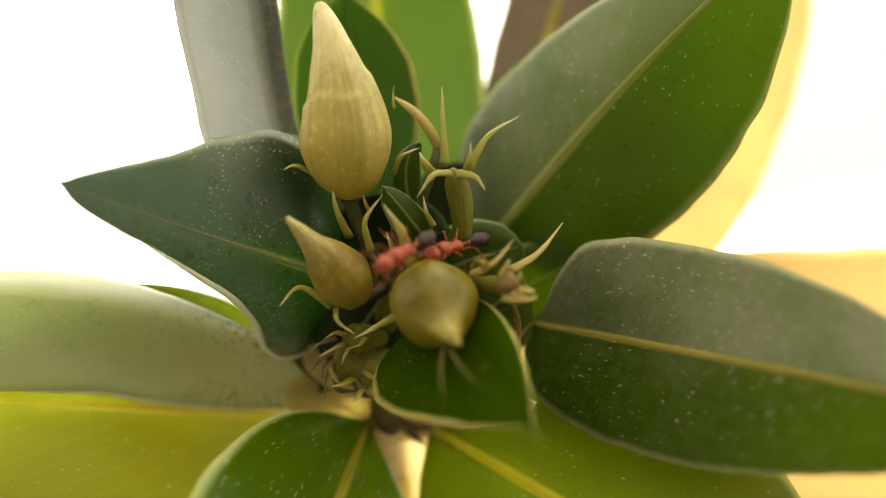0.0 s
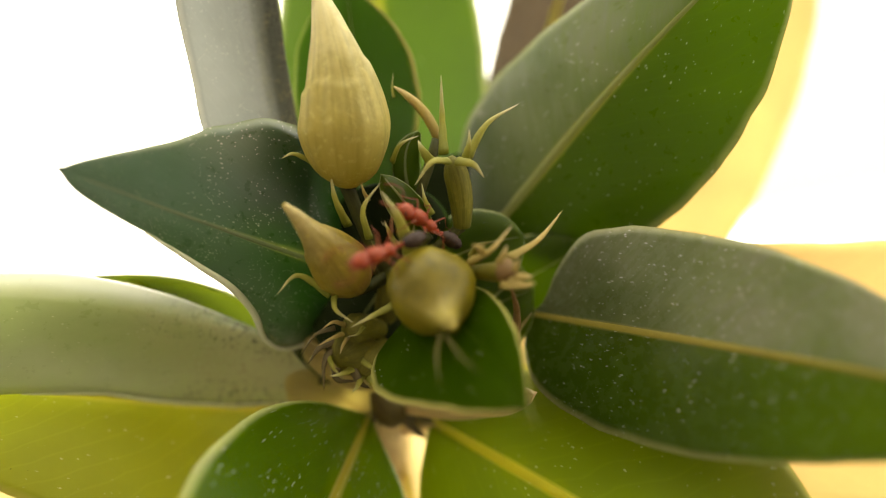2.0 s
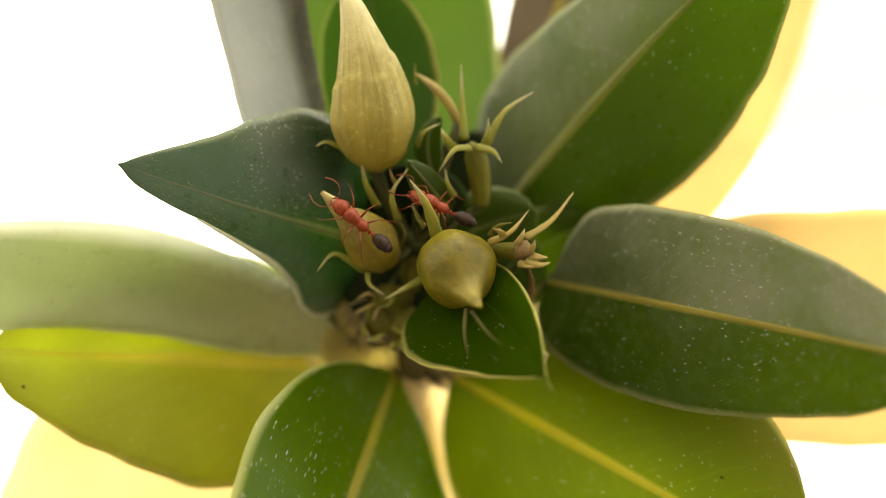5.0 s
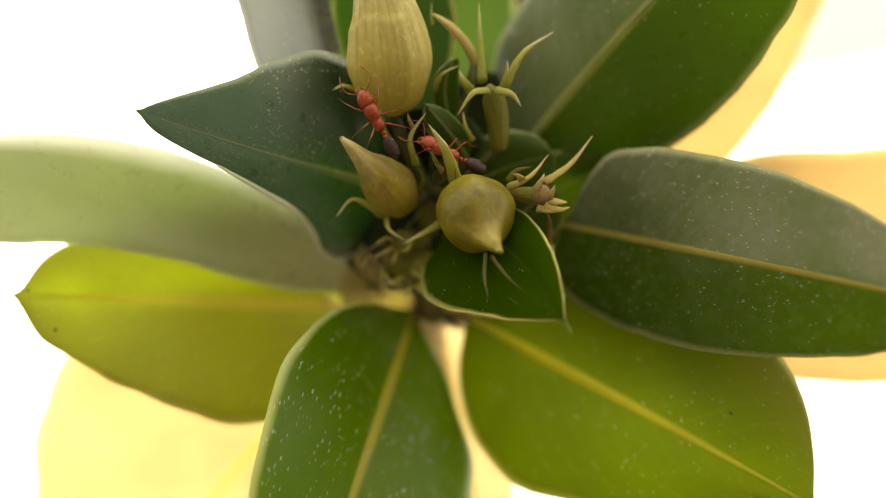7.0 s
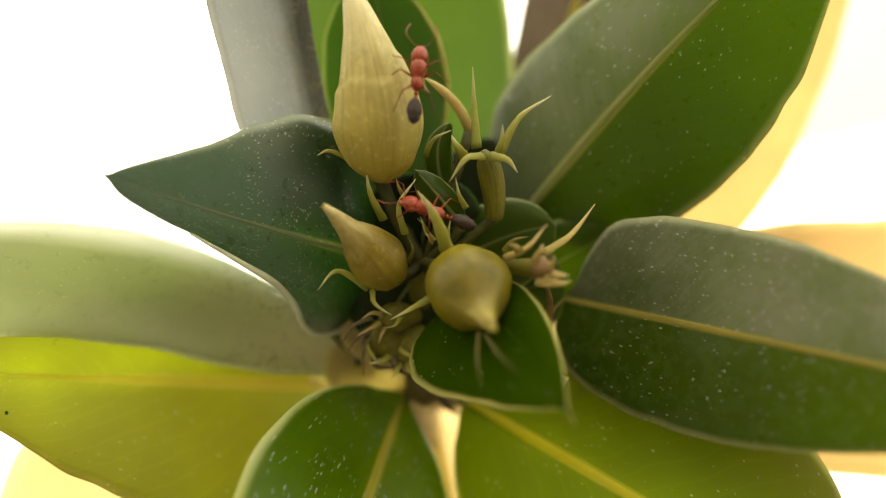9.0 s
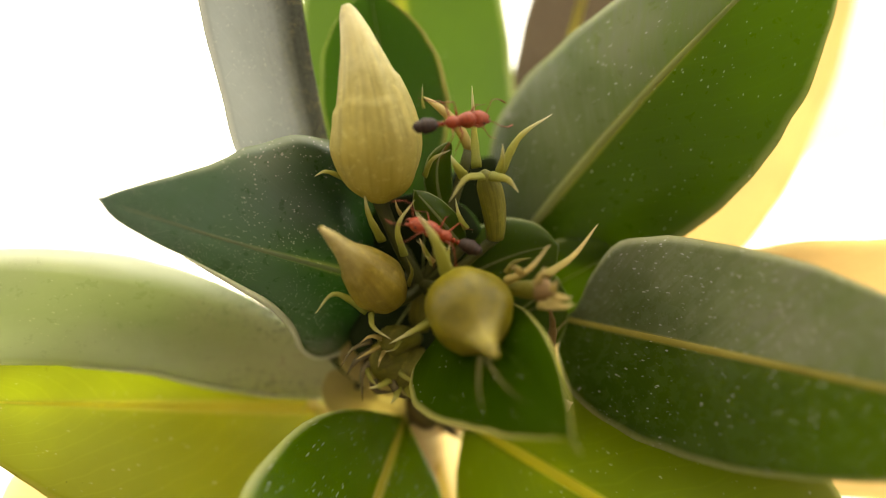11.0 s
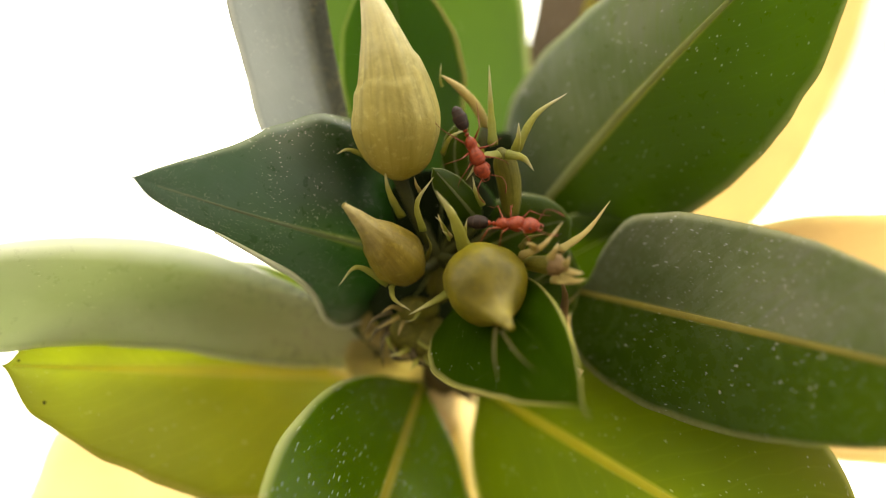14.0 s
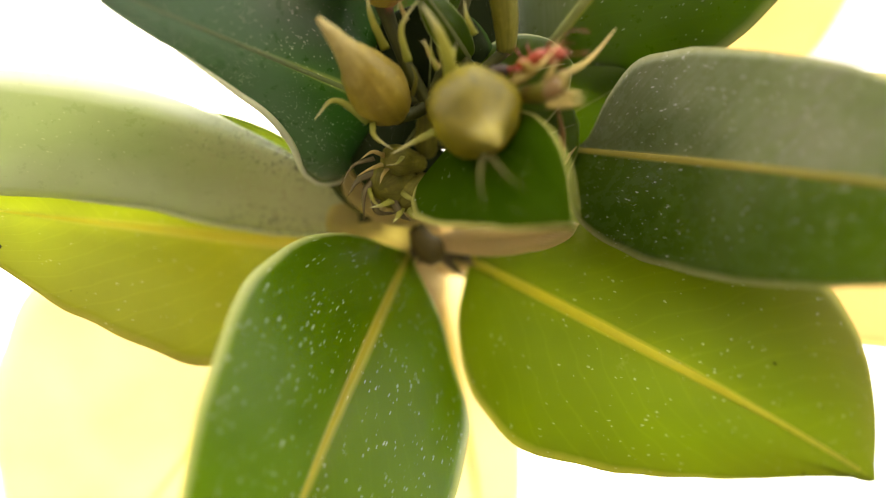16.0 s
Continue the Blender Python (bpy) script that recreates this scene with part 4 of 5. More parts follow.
leaf("dry pinkish-tan bract below the small leaf", (-0.333, 3.750, -0.929), (0.108, 3.450, -0.833), (0.437, 3.080, -0.702), (0.130, 3.470, -0.929), (0.099, 3.450, -0.752), LEAF_DRY, PETIOLE, 0.4, 0.6, 0.2, 0.12, seed=33.1, rib_width=0.008, nu=10, nv=24)
leaf("dry tan leaf base clasping the stem", (-0.545, 3.980, -0.994), (-0.180, 3.960, -0.955), (0.412, 3.900, -0.796), (-0.156, 3.970, -1.164), (-0.204, 3.960, -0.740), LEAF_DRY, PETIOLE, 0.35, 0.6, 0.1, 0.05, seed=34.1, rib_width=0.01, nu=10, nv=24)

leaf("small young leaf in the shoot's heart, painted dark as shade", (-0.060, 3.750, -0.293), (0.000, 3.750, 0.173), (0.029, 3.750, 0.572), (-0.300, 3.750, 0.170), (0.362, 3.750, 0.178), LEAF_SHADE, LEAF_SHADE, 0.4, 0.5, 0.1, 0.02, seed=32.3, rib_width=0.008, nu=10, nv=20)

# ---- buds ----
bud("large cream pointed flower bud with fine streaks", (-0.513, 3.150, 0.292), (-0.634, 2.93, 1.165), (-0.521, 2.980, 0.733),
    [(0, 0.06), (0.05, 0.125), (0.12, 0.175), (0.28, 0.218), (0.42, 0.200), (0.54, 0.170), (0.65, 0.138), (0.76, 0.102), (0.88, 0.068), (0.97, 0.040), (1.0, 0.024)], BUD_CREAM, seam=0.55)
bud("small olive-brown pointed flower bud", (-0.434, 3.150, -0.225), (-0.703, 2.75, 0.147), (-0.558, 2.930, -0.031),
    [(0, 0.05), (0.10, 0.108), (0.28, 0.140), (0.48, 0.110), (0.68, 0.062), (0.86, 0.034), (1.0, 0.012)], BUD_OLIVE, seam=0.6)
bud("round golden-green flower bud with a hooked tip", (-0.112, 2.970, -0.075), (0.067, 2.450, -0.338), (-0.014, 2.706, -0.262),
    [(0, 0.055), (0.05, 0.092), (0.10, 0.130), (0.18, 0.168), (0.27, 0.188), (0.34, 0.191), (0.42, 0.182), (0.50, 0.158), (0.58, 0.116), (0.66, 0.074), (0.76, 0.045), (0.88, 0.026), (1.0, 0.010)], BUD_GOLD, ribs=5, rib_depth=0.03)


def calyx(label, foot, mouth, bend, r0, r1, material, lobes, lobe_material, lobe_r):
    """A spent flower: a ribbed cup on a short stalk with pointed lobes round its mouth."""
    foot, mouth, bend = at(foot), at(mouth), at(bend)
    line = bezier2(foot, bend, mouth, 0.5)
    pts = [line(k / 15) for k in range(16)]
    rad = [CM * (r0 + (r1 - r0) * (k / 15) ** 1.4) * (1 + 0.25 * math.sin(math.pi * k / 15)) * (1 - 0.72 * max(0.0, (k - 11) / 4) ** 2) for k in range(16)]
    ob = part("calyx", tube(pts, rad, 14), material, PLANT, label, pts[0])
    stalk(foot, 0.026, STALK_GREEN, ob, "stalk")
    for lobe in lobes:
        spike(lobe, lobe_material, lobe_r, ob, "lobe", 0.5)
    return ob


calyx("spent green calyx with pale pointed lobes", (0.070, 3.200, 0.102), (0.006, 3.050, 0.425), (0.056, 3.120, 0.268), 0.045, 0.056, CALYX_PALE, [
    ((-0.027, 3.080, 0.441), (-0.041, 3.120, 0.623), (-0.054, 3.124, 0.843)),
    ((0.086, 3.050, 0.412), (0.177, 3.050, 0.585), (0.33, 3.09, 0.697)),
    ((0.039, 3.000, 0.394), (0.119, 2.960, 0.374), (0.171, 2.975, 0.316)),
    ((0.002, 3.000, 0.394), (-0.074, 2.930, 0.375), (-0.151, 2.950, 0.268)),
    ((0.081, 3.020, 0.410), (0.095, 2.980, 0.471), (0.094, 2.970, 0.540)),
    ((-0.087, 3.050, 0.398), (-0.125, 3.000, 0.446), (-0.147, 3.000, 0.491)),
], SPIKE_PALE, 0.036)
calyx("thin bent green bract behind the calyx", (-0.065, 3.200, 0.537), (-0.297, 3.200, 0.805), (-0.145, 3.200, 0.683), 0.024, 0.014, SPIKE_TAN, [
    ((-0.296, 3.200, 0.748), (-0.305, 3.200, 0.796), (-0.303, 3.200, 0.870)),
], SPIKE_PALE, 0.012)
# the rosy spent flower by the round bud
calyx("spent rosy-brown flower with tan finger-like lobes", (0.126, 2.950, -0.124), (0.285, 2.745, -0.113), (0.210, 2.850, -0.123), 0.030, 0.040, CALYX_GREEN, [
    ((0.288, 2.850, -0.057), (0.427, 2.950, 0.031), (0.542, 3.01, 0.174)),
    ((0.110, 2.850, -0.086), (0.208, 2.750, -0.024), (0.292, 2.750, 0.082)),
    ((0.178, 2.800, -0.048), (0.154, 2.720, -0.021), (0.121, 2.700, -0.008)),
    ((0.235, 2.750, -0.092), (0.258, 2.700, -0.041), (0.270, 2.700, -0.005)),
    ((0.302, 2.720, -0.113), (0.312, 2.680, -0.084), (0.316, 2.670, -0.057)),
    ((0.303, 2.720, -0.135), (0.344, 2.680, -0.137), (0.379, 2.660, -0.135)),
    ((0.282, 2.720, -0.159), (0.346, 2.680, -0.173), (0.39, 2.657, -0.157)),
    ((0.250, 2.740, -0.172), (0.304, 2.700, -0.180), (0.359, 2.690, -0.182)),
], SPIKE_TAN, 0.030)
spike(((0.262, 2.760, -0.112), (0.290, 2.730, -0.118), (0.316, 2.700, -0.124)), CALYX_ROSE, 0.075, PLANT, "flower_scar", 0.9, "rosy scar of the fallen petals")
spike(((0.350, 3.200, -0.485), (0.340, 3.000, -0.299), (0.289, 2.800, -0.163)), CALYX_ROSE, 0.04, PLANT, "flower_stalk", 0.8)
# the low calyx and the dark one at the stem
calyx("spent olive calyx with dark dry lobes", (-0.362, 3.450, -0.596), (-0.541, 3.200, -0.590), (-0.462, 3.300, -0.560), 0.06, 0.12, CALYX_GREEN, [
    ((-0.565, 3.220, -0.536), (-0.605, 3.200, -0.608), (-0.601, 3.200, -0.746)),
    ((-0.551, 3.220, -0.492), (-0.634, 3.200, -0.536), (-0.686, 3.200, -0.617)),
    ((-0.546, 3.200, -0.634), (-0.531, 3.200, -0.693), (-0.430, 3.200, -0.694)),
    ((-0.459, 3.200, -0.631), (-0.412, 3.180, -0.698), (-0.365, 3.200, -0.730)),
], SPIKE_DARK, 0.036)
calyx("dry dark brown calyx against the stem", (-0.384, 3.650, -0.831), (-0.254, 3.720, -0.979), (-0.339, 3.650, -0.930), 0.055, 0.085, CALYX_DRY, [
    ((-0.254, 3.720, -0.989), (-0.168, 3.740, -1.075), (-0.097, 3.769, -1.137)),
    ((-0.254, 3.720, -0.962), (-0.154, 3.740, -0.980), (-0.040, 3.760, -1.053)),
    ((-0.383, 3.660, -0.935), (-0.403, 3.640, -0.975), (-0.407, 3.620, -1.011)),
], SPIKE_DARK, 0.050)
# bracts among the buds, and two dark crease lines on the young leaf
for bract, r, m in (
    (((-0.487, 3.100, 0.080), (-0.539, 3.020, 0.207), (-0.56, 3.001, 0.326)), 0.032, SPIKE_PALE),
    (((-0.364, 3.000, 0.015), (-0.389, 2.950, 0.152), (-0.310, 2.950, 0.280)), 0.028, SPIKE_PALE),
    (((-0.146, 2.880, -0.068), (-0.202, 2.800, 0.098), (-0.282, 2.771, 0.217)), 0.05, SPIKE_PALE),
    (((-0.541, 3.000, -0.256), (-0.683, 2.950, -0.166), (-0.772, 2.920, -0.257)), 0.026, SPIKE_PALE),
    (((-0.522, 3.000, -0.261), (-0.501, 2.950, -0.321), (-0.419, 2.950, -0.376)), 0.024, SPIKE_PALE),
    (((-0.230, 3.000, -0.291), (-0.315, 2.950, -0.336), (-0.424, 2.950, -0.397)), 0.034, SPIKE_PALE),
    (((-0.653, 3.050, 0.379), (-0.739, 3.000, 0.413), (-0.799, 3.000, 0.390)), 0.022, SPIKE_PALE),
    (((-0.384, 3.050, 0.207), (-0.398, 3.000, 0.240), (-0.411, 3.000, 0.284)), 0.022, SPIKE_TAN),
    (((-0.244, 2.950, 0.016), (-0.260, 2.900, 0.059), (-0.295, 2.900, 0.092)), 0.016, SPIKE_PALE),
    (((-0.231, 2.950, -0.021), (-0.239, 2.900, 0.010), (-0.264, 2.900, 0.024)), 0.018, SPIKE_PALE),
    (((-0.151, 2.900, -0.007), (-0.148, 2.900, 0.042), (-0.141, 2.900, 0.085)), 0.016, SPIKE_PALE),
    (((-0.329, 3.200, -0.612), (-0.298, 3.150, -0.553), (-0.257, 3.100, -0.488)), 0.026, SPIKE_DRY),
    # next two are no bracts: thin strips for shadow-like creases of the young leaf
    (((0.003, 2.620, -0.376), (-0.002, 2.500, -0.470), (0.018, 2.440, -0.562)), 0.015, CREASE_GREEN),
    (((0.027, 2.580, -0.381), (0.094, 2.460, -0.448), (0.174, 2.390, -0.505)), 0.012, CREASE_GREEN),
    (((-0.281, 3.100, 0.401), (-0.236, 3.050, 0.478), (-0.150, 3.050, 0.523)), 0.026, SPIKE_PALE),
    (((-0.396, 3.100, -0.411), (-0.416, 3.050, -0.443), (-0.459, 3.020, -0.451)), 0.02, SPIKE_PALE),
    (((-0.545, 3.150, -0.425), (-0.633, 3.100, -0.459), (-0.697, 3.100, -0.558)), 0.02, SPIKE_DARK),
    (((-0.438, 3.200, -0.574), (-0.345, 3.150, -0.621), (-0.266, 3.150, -0.635)), 0.022, SPIKE_PALE),
    (((-0.352, 3.200, -0.600), (-0.322, 3.150, -0.648), (-0.283, 3.150, -0.683)), 0.018, SPIKE_TAN),
    (((-0.583, 3.200, -0.578), (-0.549, 3.180, -0.635), (-0.497, 3.180, -0.679)), 0.02, SPIKE_PALE),
    (((-0.222, 3.000, -0.281), (-0.205, 2.950, -0.195), (-0.251, 2.950, -0.131)), 0.022, CALYX_GREEN),
    (((-0.351, 3.050, -0.130), (-0.326, 3.000, -0.058), (-0.354, 3.000, 0.008)), 0.022, CALYX_GREEN),
    (((-0.223, 2.980, -0.015), (-0.260, 2.950, 0.038), (-0.287, 2.950, 0.102)), 0.02, SPIKE_TAN),
    (((0.116, 2.950, -0.060), (0.153, 2.920, -0.006), (0.227, 2.900, 0.017)), 0.028, CALYX_GREEN),
    (((-0.071, 3.050, 0.144), (-0.107, 3.020, 0.210), (-0.124, 3.020, 0.289)), 0.022, SPIKE_PALE),
):
    spike(bract, m, r, PLANT, "bract", 0.5)

calyx("spent olive-brown calyx tucked below the small bud", (-0.326, 3.400, -0.540), (-0.415, 3.200, -0.658), (-0.364, 3.300, -0.592), 0.05, 0.09, CALYX_GREEN, [
    ((-0.459, 3.200, -0.631), (-0.502, 3.150, -0.652), (-0.565, 3.150, -0.666)),
    ((-0.415, 3.200, -0.673), (-0.421, 3.150, -0.706), (-0.450, 3.150, -0.742)),
    ((-0.372, 3.200, -0.671), (-0.336, 3.150, -0.703), (-0.293, 3.150, -0.718)),
    ((-0.358, 3.200, -0.612), (-0.295, 3.150, -0.615), (-0.247, 3.150, -0.590)),
], SPIKE_PALE, 0.032)
calyx("spent olive calyx behind the small bud", (-0.358, 3.400, -0.450), (-0.481, 3.150, -0.438), (-0.426, 3.250, -0.434), 0.05, 0.08, CALYX_GREEN, [
    ((-0.495, 3.150, -0.410), (-0.542, 3.100, -0.392), (-0.597, 3.100, -0.427)),
    ((-0.503, 3.150, -0.452), (-0.555, 3.100, -0.475), (-0.617, 3.100, -0.511)),
    ((-0.481, 3.150, -0.474), (-0.494, 3.100, -0.507), (-0.505, 3.100, -0.546)),
], SPIKE_TAN, 0.02)

# ---- ants ----
def ball(centre, radii, seg=14, rings=10, pinch=None, turn=None):
    """A bmesh ellipsoid; pinch(y) scales it across along its length (y from -1 to 1)."""
    bm = bmesh.new()
    bmesh.ops.create_uvsphere(bm, u_segments=seg, v_segments=rings, radius=1.0, matrix=Matrix.Rotation(radians(90), 4, "X"))
    for v in bm.verts:
        k = pinch(v.co.y) if pinch else 1.0
        v.co = Vector((v.co.x * k * radii[0], v.co.y * radii[1], v.co.z * k * radii[2]))
        if turn:
            v.co = turn @ v.co
        v.co += Vector(centre)
    return bm


MM = 0.0009


def build_ant(label):
    """An ant that faces +y, 3.8 mm long: head, thorax, waist, gaster, feelers and six jointed legs."""
    ant = tagged(new("ant"), label, "ant", "ants on the shoot")

    def piece(name, bm, material, parent=ant, note="", origin=(0, 0, 0)):
        for v in bm.verts:
            v.co *= MM
        return part(name, bm, material, parent, note, Vector(origin) * MM)

    head = piece("head", ball((0, 1.55, 0.02), (0.45, 0.48, 0.37), pinch=lambda y: 1.0 - 0.22 * y + 0.06 * y * y), ANT_RED, note="broad red head", origin=(0, 1.2, 0))
    for side in (-1, 1):
        piece("eye", ball((0.33 * side, 1.62, 0.16), (0.07, 0.10, 0.08), 10, 8), ANT_BLACK, head, "small black eye", (0, 1.2, 0))
        jaw = smooth_line([(0.20 * side, 1.92, -0.08), (0.17 * side, 2.08, -0.10), (0.03 * side, 2.16, -0.11)], 8)
        piece("mandible", tube(jaw, [0.07, 0.075, 0.07, 0.065, 0.055, 0.045, 0.03, 0.015], 8), ANT_LEG, head, "", (0, 1.2, 0))
        feeler = smooth_line([(0.14 * side, 1.86, 0.14), (0.55 * side, 2.15, 0.42), (0.72 * side, 2.32, 0.46), (0.78 * side, 2.75, 0.30), (0.62 * side, 3.15, 0.12)], 24)
        piece("antenna", tube(feeler, [0.02 + (0.014 if k > 17 else 0) + (0.004 if k % 2 else 0) for k in range(24)], 7), ANT_LEG, head, "", (0, 1.2, 0))
    thorax = smooth_line([(0, 1.22, 0.0), (0, 0.95, 0.08), (0, 0.55, 0.12), (0, 0.25, 0.06), (0, -0.1, 0.05), (0, -0.32, -0.04)], 22)
    swell = [0.12, 0.18, 0.23, 0.265, 0.28, 0.285, 0.28, 0.265, 0.24, 0.21, 0.19, 0.18, 0.185, 0.20, 0.215, 0.22, 0.215, 0.20, 0.175, 0.15, 0.12, 0.08]
    piece("thorax", tube(thorax, [r * 1.48 for r in swell], 14), ANT_RED, note="red waisted thorax")
    for y, z, r in ((-0.48, 0.03, 0.13), (-0.72, 0.05, 0.135)):
        piece("waist_node", ball((0, y, z), (r, r * 0.85, r * 1.15), 12, 8), ANT_RED)
    gaster = piece("gaster", ball((0, -1.40, 0.08), (0.39, 0.68, 0.37), 18, 14, pinch=lambda y: 1.0 + 0.05 * math.cos(9 * y) - 0.16 * max(0, -y)), ANT_BLACK, note="glossy black gaster", origin=(0, -0.8, 0))
    for y, k in ((-1.12, 0.93), (-1.50, 1.0), (-1.80, 0.78)):
        bm = bmesh.new()
        rows = [[bm.verts.new((0.392 * k * q * math.cos(w), y + dy, 0.08 + 0.372 * k * q * math.sin(w))) for w in [2 * math.pi * i / 20 for i in range(20)]] for dy, q in ((-0.035, 0.99), (-0.02, 1.015), (0.02, 1.015), (0.035, 0.99))]
        grid_faces(bm, rows, close=True)
        piece("band", bm, ANT_BAND, gaster, "", (0, -0.8, 0))
    legs = []
    for hip, knee, heel, toe in (
        ((0.14, 0.80, -0.08), (0.75, 1.30, 0.38), (1.15, 1.75, -0.35), (1.30, 2.10, -0.48)),
        ((0.16, 0.40, -0.08), (0.90, 0.42, 0.45), (1.40, 0.25, -0.35), (1.72, 0.15, -0.48)),
        ((0.14, 0.05, -0.08), (0.80, -0.45, 0.48), (1.30, -1.15, -0.35), (1.50, -1.55, -0.48)),
    ):
        for side in (-1, 1):
            flip = [Vector((p[0] * side, p[1], p[2])) for p in (hip, knee, heel, toe)]
            pts, rad = [], []
            for (p, q), (r0, r1) in zip(zip(flip, flip[1:]), ((0.058, 0.034), (0.030, 0.020), (0.016, 0.011))):
                for k in range(6):
                    pts.append(p.lerp(q, k / 6 + 0.02))
                    rad.append((r0 + (r1 - r0) * k / 5) * (1.0 + 0.35 * math.sin(math.pi * k / 5) * (r0 > 0.05)))
            pts.append(flip[-1])
            rad.append(0.013)
            legs.append((piece("leg", tube(pts, rad, 8), ANT_LEG, ant, "", flip[0]), side))
    return ant, legs


CLIMBING_ROWS = [
    (0.0, (-0.229, 2.625, -0.029), (-0.104, 2.775, 0.059)),
    (0.5, (-0.181, 2.510, -0.181), (-0.023, 2.660, -0.039)),
    (1.0, (-0.284, 2.624, -0.162), (-0.098, 2.756, -0.024)),
    (1.5, (-0.301, 2.640, -0.220), (-0.054, 2.700, -0.037)),
    (2.0, (-0.330, 2.623, -0.092), (-0.124, 2.757, 0.006)),
    (2.5, (-0.279, 2.595, -0.010), (-0.094, 2.745, -0.018)),
    (3.0, (-0.313, 2.740, 0.032), (-0.101, 2.640, -0.107)),
    (3.5, (-0.340, 2.740, 0.070), (-0.143, 2.640, -0.146)),
    (4.0, (-0.348, 2.763, 0.007), (-0.171, 2.677, -0.176)),
    (4.2, (-0.424, 2.760, 0.031), (-0.232, 2.700, -0.156)),
    (5.2, (-0.601, 2.740, 0.072), (-0.443, 2.780, -0.061)),
    (6.3, (-0.706, 2.718, 0.199), (-0.472, 2.822, 0.149)),
    (6.5, (-0.627, 2.695, 0.219), (-0.481, 2.845, 0.103)),
    (7.0, (-0.606, 2.780, 0.361), (-0.453, 2.860, 0.066)),
    (7.5, (-0.419, 2.740, 0.431), (-0.472, 2.840, 0.113)),
    (8.0, (-0.300, 2.780, 0.549), (-0.502, 2.820, 0.260)),
    (8.5, (-0.259, 2.860, 0.818), (-0.347, 2.800, 0.487)),
    (9.0, (-0.287, 2.880, 0.883), (-0.309, 2.800, 0.509)),
    (9.2, (-0.261, 2.880, 0.880), (-0.297, 2.800, 0.566)),
    (10.2, (-0.044, 2.920, 0.763), (-0.274, 2.820, 0.669)),
    (11.3, (0.016, 2.940, 0.555), (-0.250, 2.840, 0.533)),
    (11.5, (0.052, 2.940, 0.490), (-0.234, 2.840, 0.510)),
    (12.0, (0.113, 2.940, 0.472), (-0.229, 2.840, 0.551)),
    (12.5, (0.109, 2.940, 0.485), (-0.214, 2.860, 0.585)),
    (13.0, (-0.008, 2.940, 0.281), (-0.161, 2.900, 0.544)),
    (13.5, (0.008, 2.930, 0.255), (-0.136, 2.900, 0.487)),
    (14.0, (-0.057, 2.930, 0.279), (-0.205, 2.900, 0.600)),
    (14.5, (-0.100, 2.930, 0.285), (-0.223, 2.900, 0.580)),
    (15.0, (-0.205, 2.880, 0.261), (-0.142, 2.900, 0.536)),
    (15.5, (-0.294, 2.820, 0.296), (-0.223, 2.860, 0.583)),
    (15.7, (-0.324, 2.800, 0.212), (-0.225, 2.840, 0.453)),
    (16.0, (-0.400, 2.762, 0.302), (-0.292, 2.878, 0.534)),
]
WAITING_ROWS = [
    (0.0, (-0.063, 2.840, 0.006), (0.154, 2.980, 0.079)),
    (0.5, (-0.067, 2.835, 0.007), (0.093, 2.985, 0.041)),
    (1.0, (-0.070, 2.835, 0.106), (0.104, 2.985, 0.034)),
    (1.5, (-0.140, 2.869, 0.104), (0.080, 2.951, -0.013)),
    (2.0, (-0.168, 2.847, 0.133), (0.024, 2.973, 0.014)),
    (2.5, (-0.186, 2.864, 0.141), (0.037, 2.956, 0.033)),
    (3.0, (-0.194, 2.900, 0.177), (0.045, 2.920, -0.009)),
    (3.5, (-0.195, 2.900, 0.162), (0.045, 2.920, -0.010)),
    (4.0, (-0.214, 2.900, 0.160), (0.027, 2.920, 0.017)),
    (4.2, (-0.247, 2.900, 0.102), (0.022, 2.920, 0.001)),
    (6.3, (-0.250, 2.900, 0.203), (-0.030, 2.920, 0.050)),
    (6.5, (-0.331, 2.900, 0.186), (-0.029, 2.920, 0.017)),
    (7.0, (-0.327, 2.900, 0.143), (-0.009, 2.920, -0.011)),
    (7.5, (-0.331, 2.900, 0.158), (-0.026, 2.920, 0.028)),
    (8.0, (-0.353, 2.900, 0.182), (-0.043, 2.920, 0.015)),
    (8.5, (-0.363, 2.900, 0.182), (-0.059, 2.920, 0.058)),
    (9.0, (-0.350, 2.900, 0.168), (-0.048, 2.920, 0.062)),
    (9.2, (-0.370, 2.900, 0.181), (-0.056, 2.920, 0.080)),
    (11.3, (-0.257, 2.879, 0.166), (-0.027, 2.941, 0.046)),
    (11.5, (-0.235, 2.900, 0.206), (-0.015, 2.920, 0.035)),
    (12.0, (-0.148, 2.845, 0.199), (-0.011, 2.995, 0.042)),
    (12.25, (-0.052, 2.800, 0.117), (-0.049, 3.040, 0.105)),
    (12.5, (-0.006, 2.800, 0.068), (-0.075, 3.020, 0.154)),
    (13.0, (0.047, 2.800, 0.058), (-0.069, 2.990, 0.102)),
    (13.5, (0.123, 2.805, 0.024), (-0.088, 2.955, 0.051)),
    (14.0, (0.151, 2.820, 0.059), (-0.099, 2.920, 0.063)),
    (14.5, (0.196, 2.820, 0.051), (-0.092, 2.920, 0.000)),
    (15.0, (0.226, 2.820, 0.055), (-0.071, 2.920, -0.012)),
    (15.5, (0.226, 2.820, 0.052), (-0.071, 2.920, 0.005)),
    (15.7, (0.239, 2.820, -0.014), (-0.034, 2.920, -0.082)),
    (16.0, (0.280, 2.820, 0.030), (0.021, 2.920, -0.047)),
]


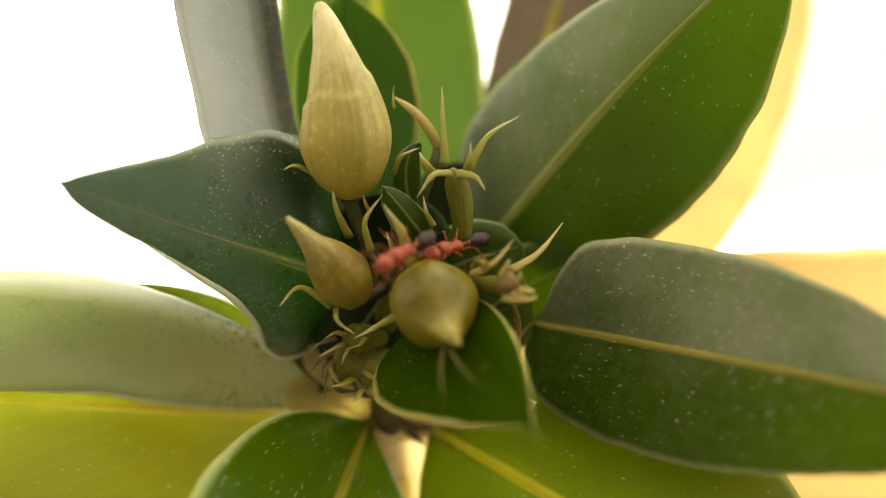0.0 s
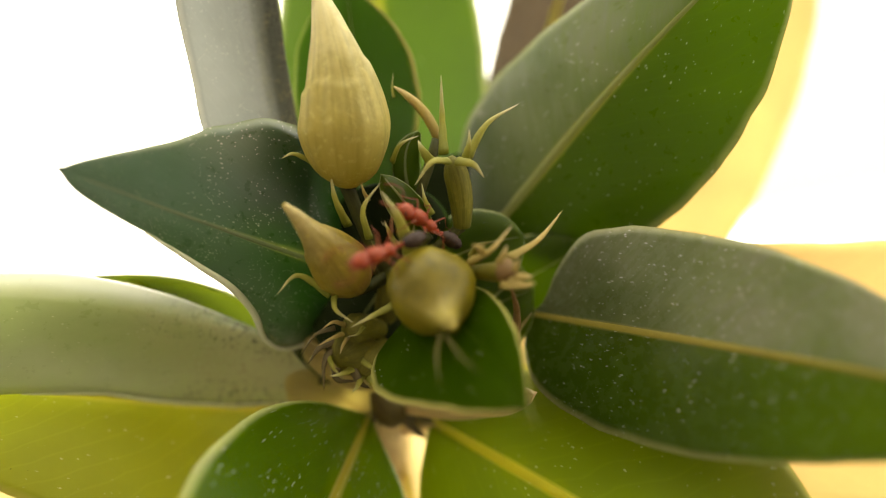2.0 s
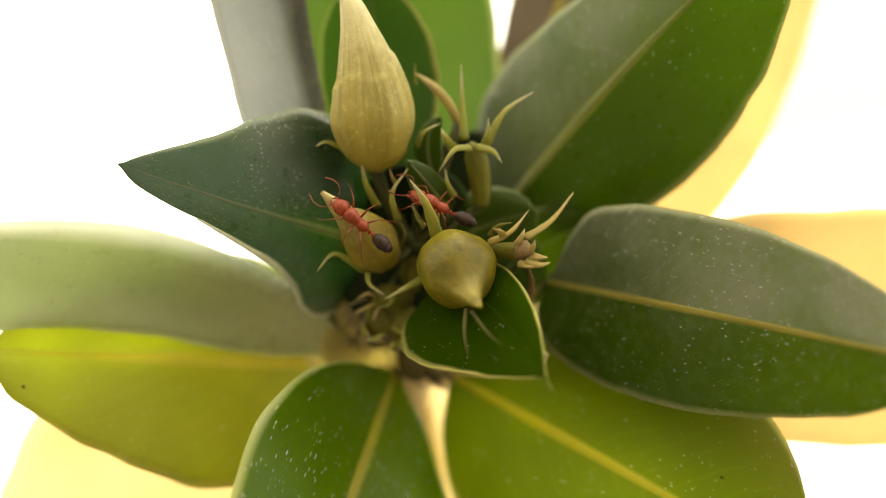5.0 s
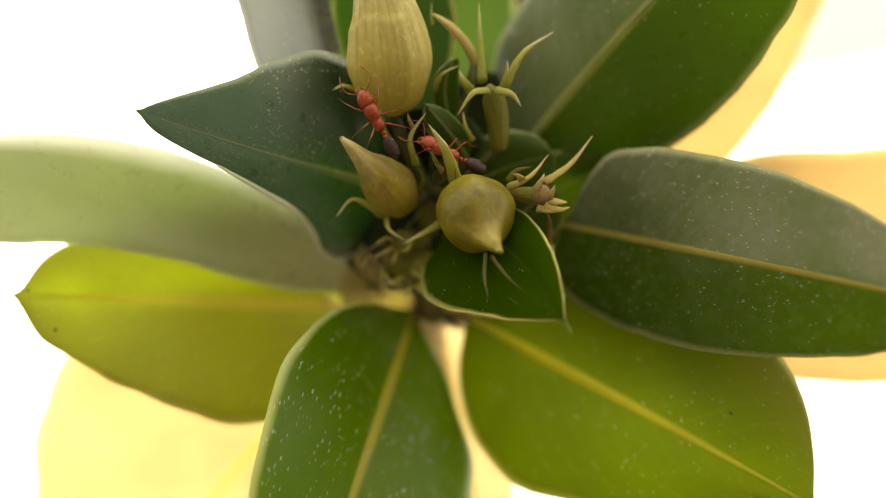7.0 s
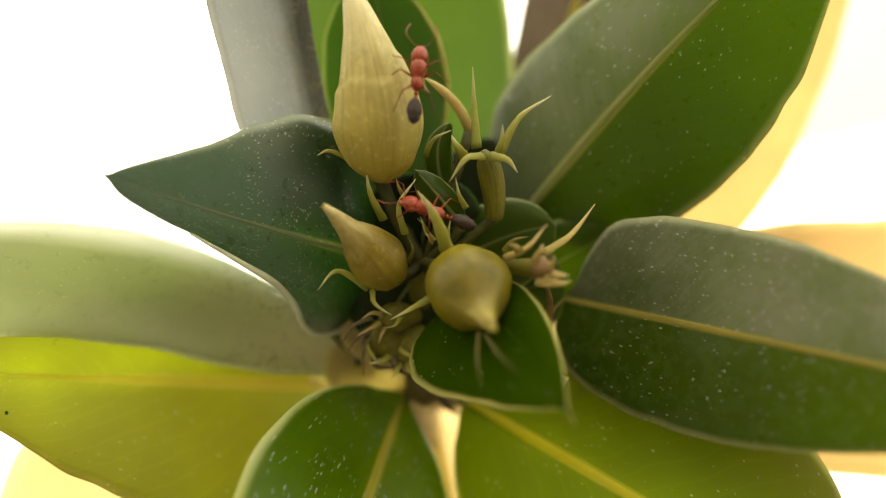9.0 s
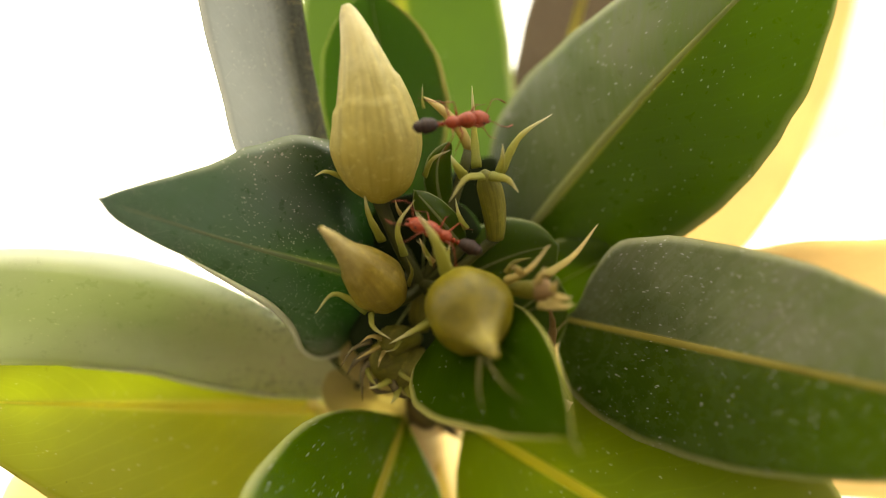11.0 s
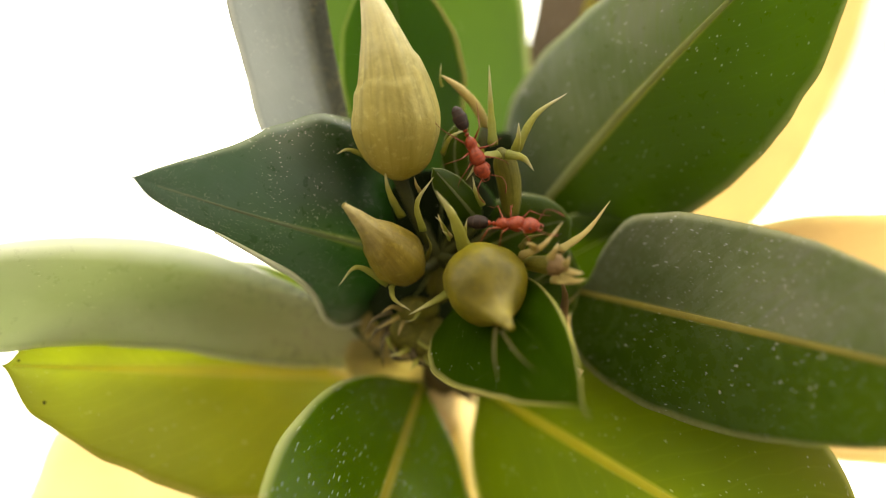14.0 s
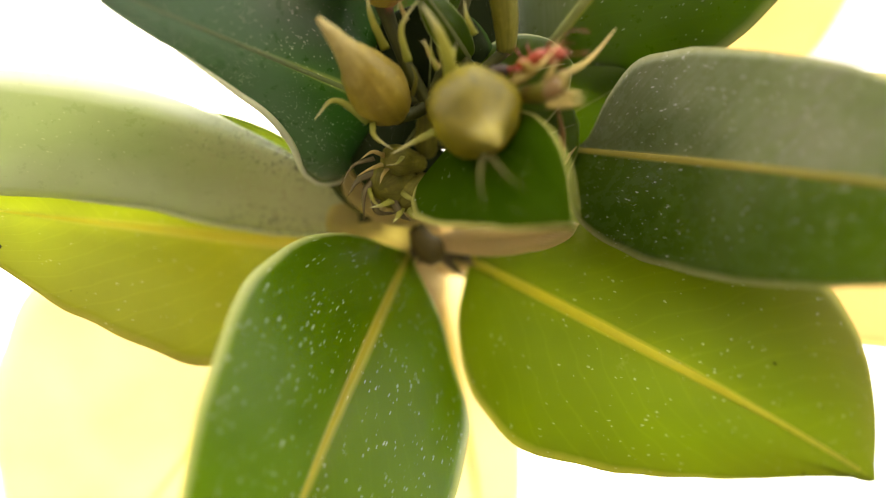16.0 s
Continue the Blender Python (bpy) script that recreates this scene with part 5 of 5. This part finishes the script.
def ant_pose(head, gaster, up):
    """The pose of an ant whose head and tail are at two places of shoot space."""
    h, g = BASE @ (Vector(head) * CM), BASE @ (Vector(gaster) * CM)
    ahead = (h - g).normalized()
    z = (BASE.to_3x3() @ Vector(up))
    z = (z - ahead * z.dot(ahead)).normalized()
    x = ahead.cross(z)
    m = Matrix((x, ahead, z)).transposed().to_4x4()
    m.translation = (h + g) / 2
    return m


CLIMBER, CLIMBER_LEGS = build_ant("red ant with a black gaster climbing over the buds")
WAITER, WAITER_LEGS = build_ant("red ant with a black gaster lingering beside the round bud")
SWAY = [(0.0, -3.07), (0.5, -6.2), (1.0, -4.89), (1.5, -7.98), (2.0, -5.36), (2.5, -4.75), (3.0, -10.64), (3.5, -9.78), (4.0, -6.0), (6.5, 4.84), (7.0, 5.32), (8.5, 3.21), (9.0, 2.37), (11.5, 2.01), (12.0, 3.23), (12.5, 1.71), (14.0, -0.22), (14.5, 5.07), (15.5, 4.67), (16.0, -1.28)]


def step_rows(leg, side, k, pace):
    """A leg's steps: it swings to and fro about its hip."""
    rows = []
    for n in range(65):
        t = n * 0.25
        swing = 13 * math.sin(t * pace + (k % 2 + (side > 0)) * math.pi)
        lift = 7 * max(0.0, math.cos(t * pace + (k % 2 + (side > 0)) * math.pi))
        rows.append((t, Matrix.Translation(leg.location) @ pose(0, 0, 0, 0, -lift * side, swing)))
    return rows


def motions():
    walk(CLIMBER, [(t, ant_pose(h, g, (0.1, -1, 0.25))) for t, h, g in CLIMBING_ROWS])
    walk(WAITER, [(t, ant_pose(h, g, (0.05, -0.75, 0.65))) for t, h, g in WAITING_ROWS])
    for legs, pace in ((CLIMBER_LEGS, 5.0), (WAITER_LEGS, 3.4)):
        for k, (leg, side) in enumerate(legs):
            walk(leg, step_rows(leg, side, k // 2, pace))
    hinge = BASE.to_3x3() @ Vector((-0.498, 0.867, 0.0))
    rest = SWAYING.location.copy()
    walk(SWAYING, [(t, Matrix.Translation(rest) @ Matrix.Rotation(radians(a), 4, hinge)) for t, a in SWAY])


motions()
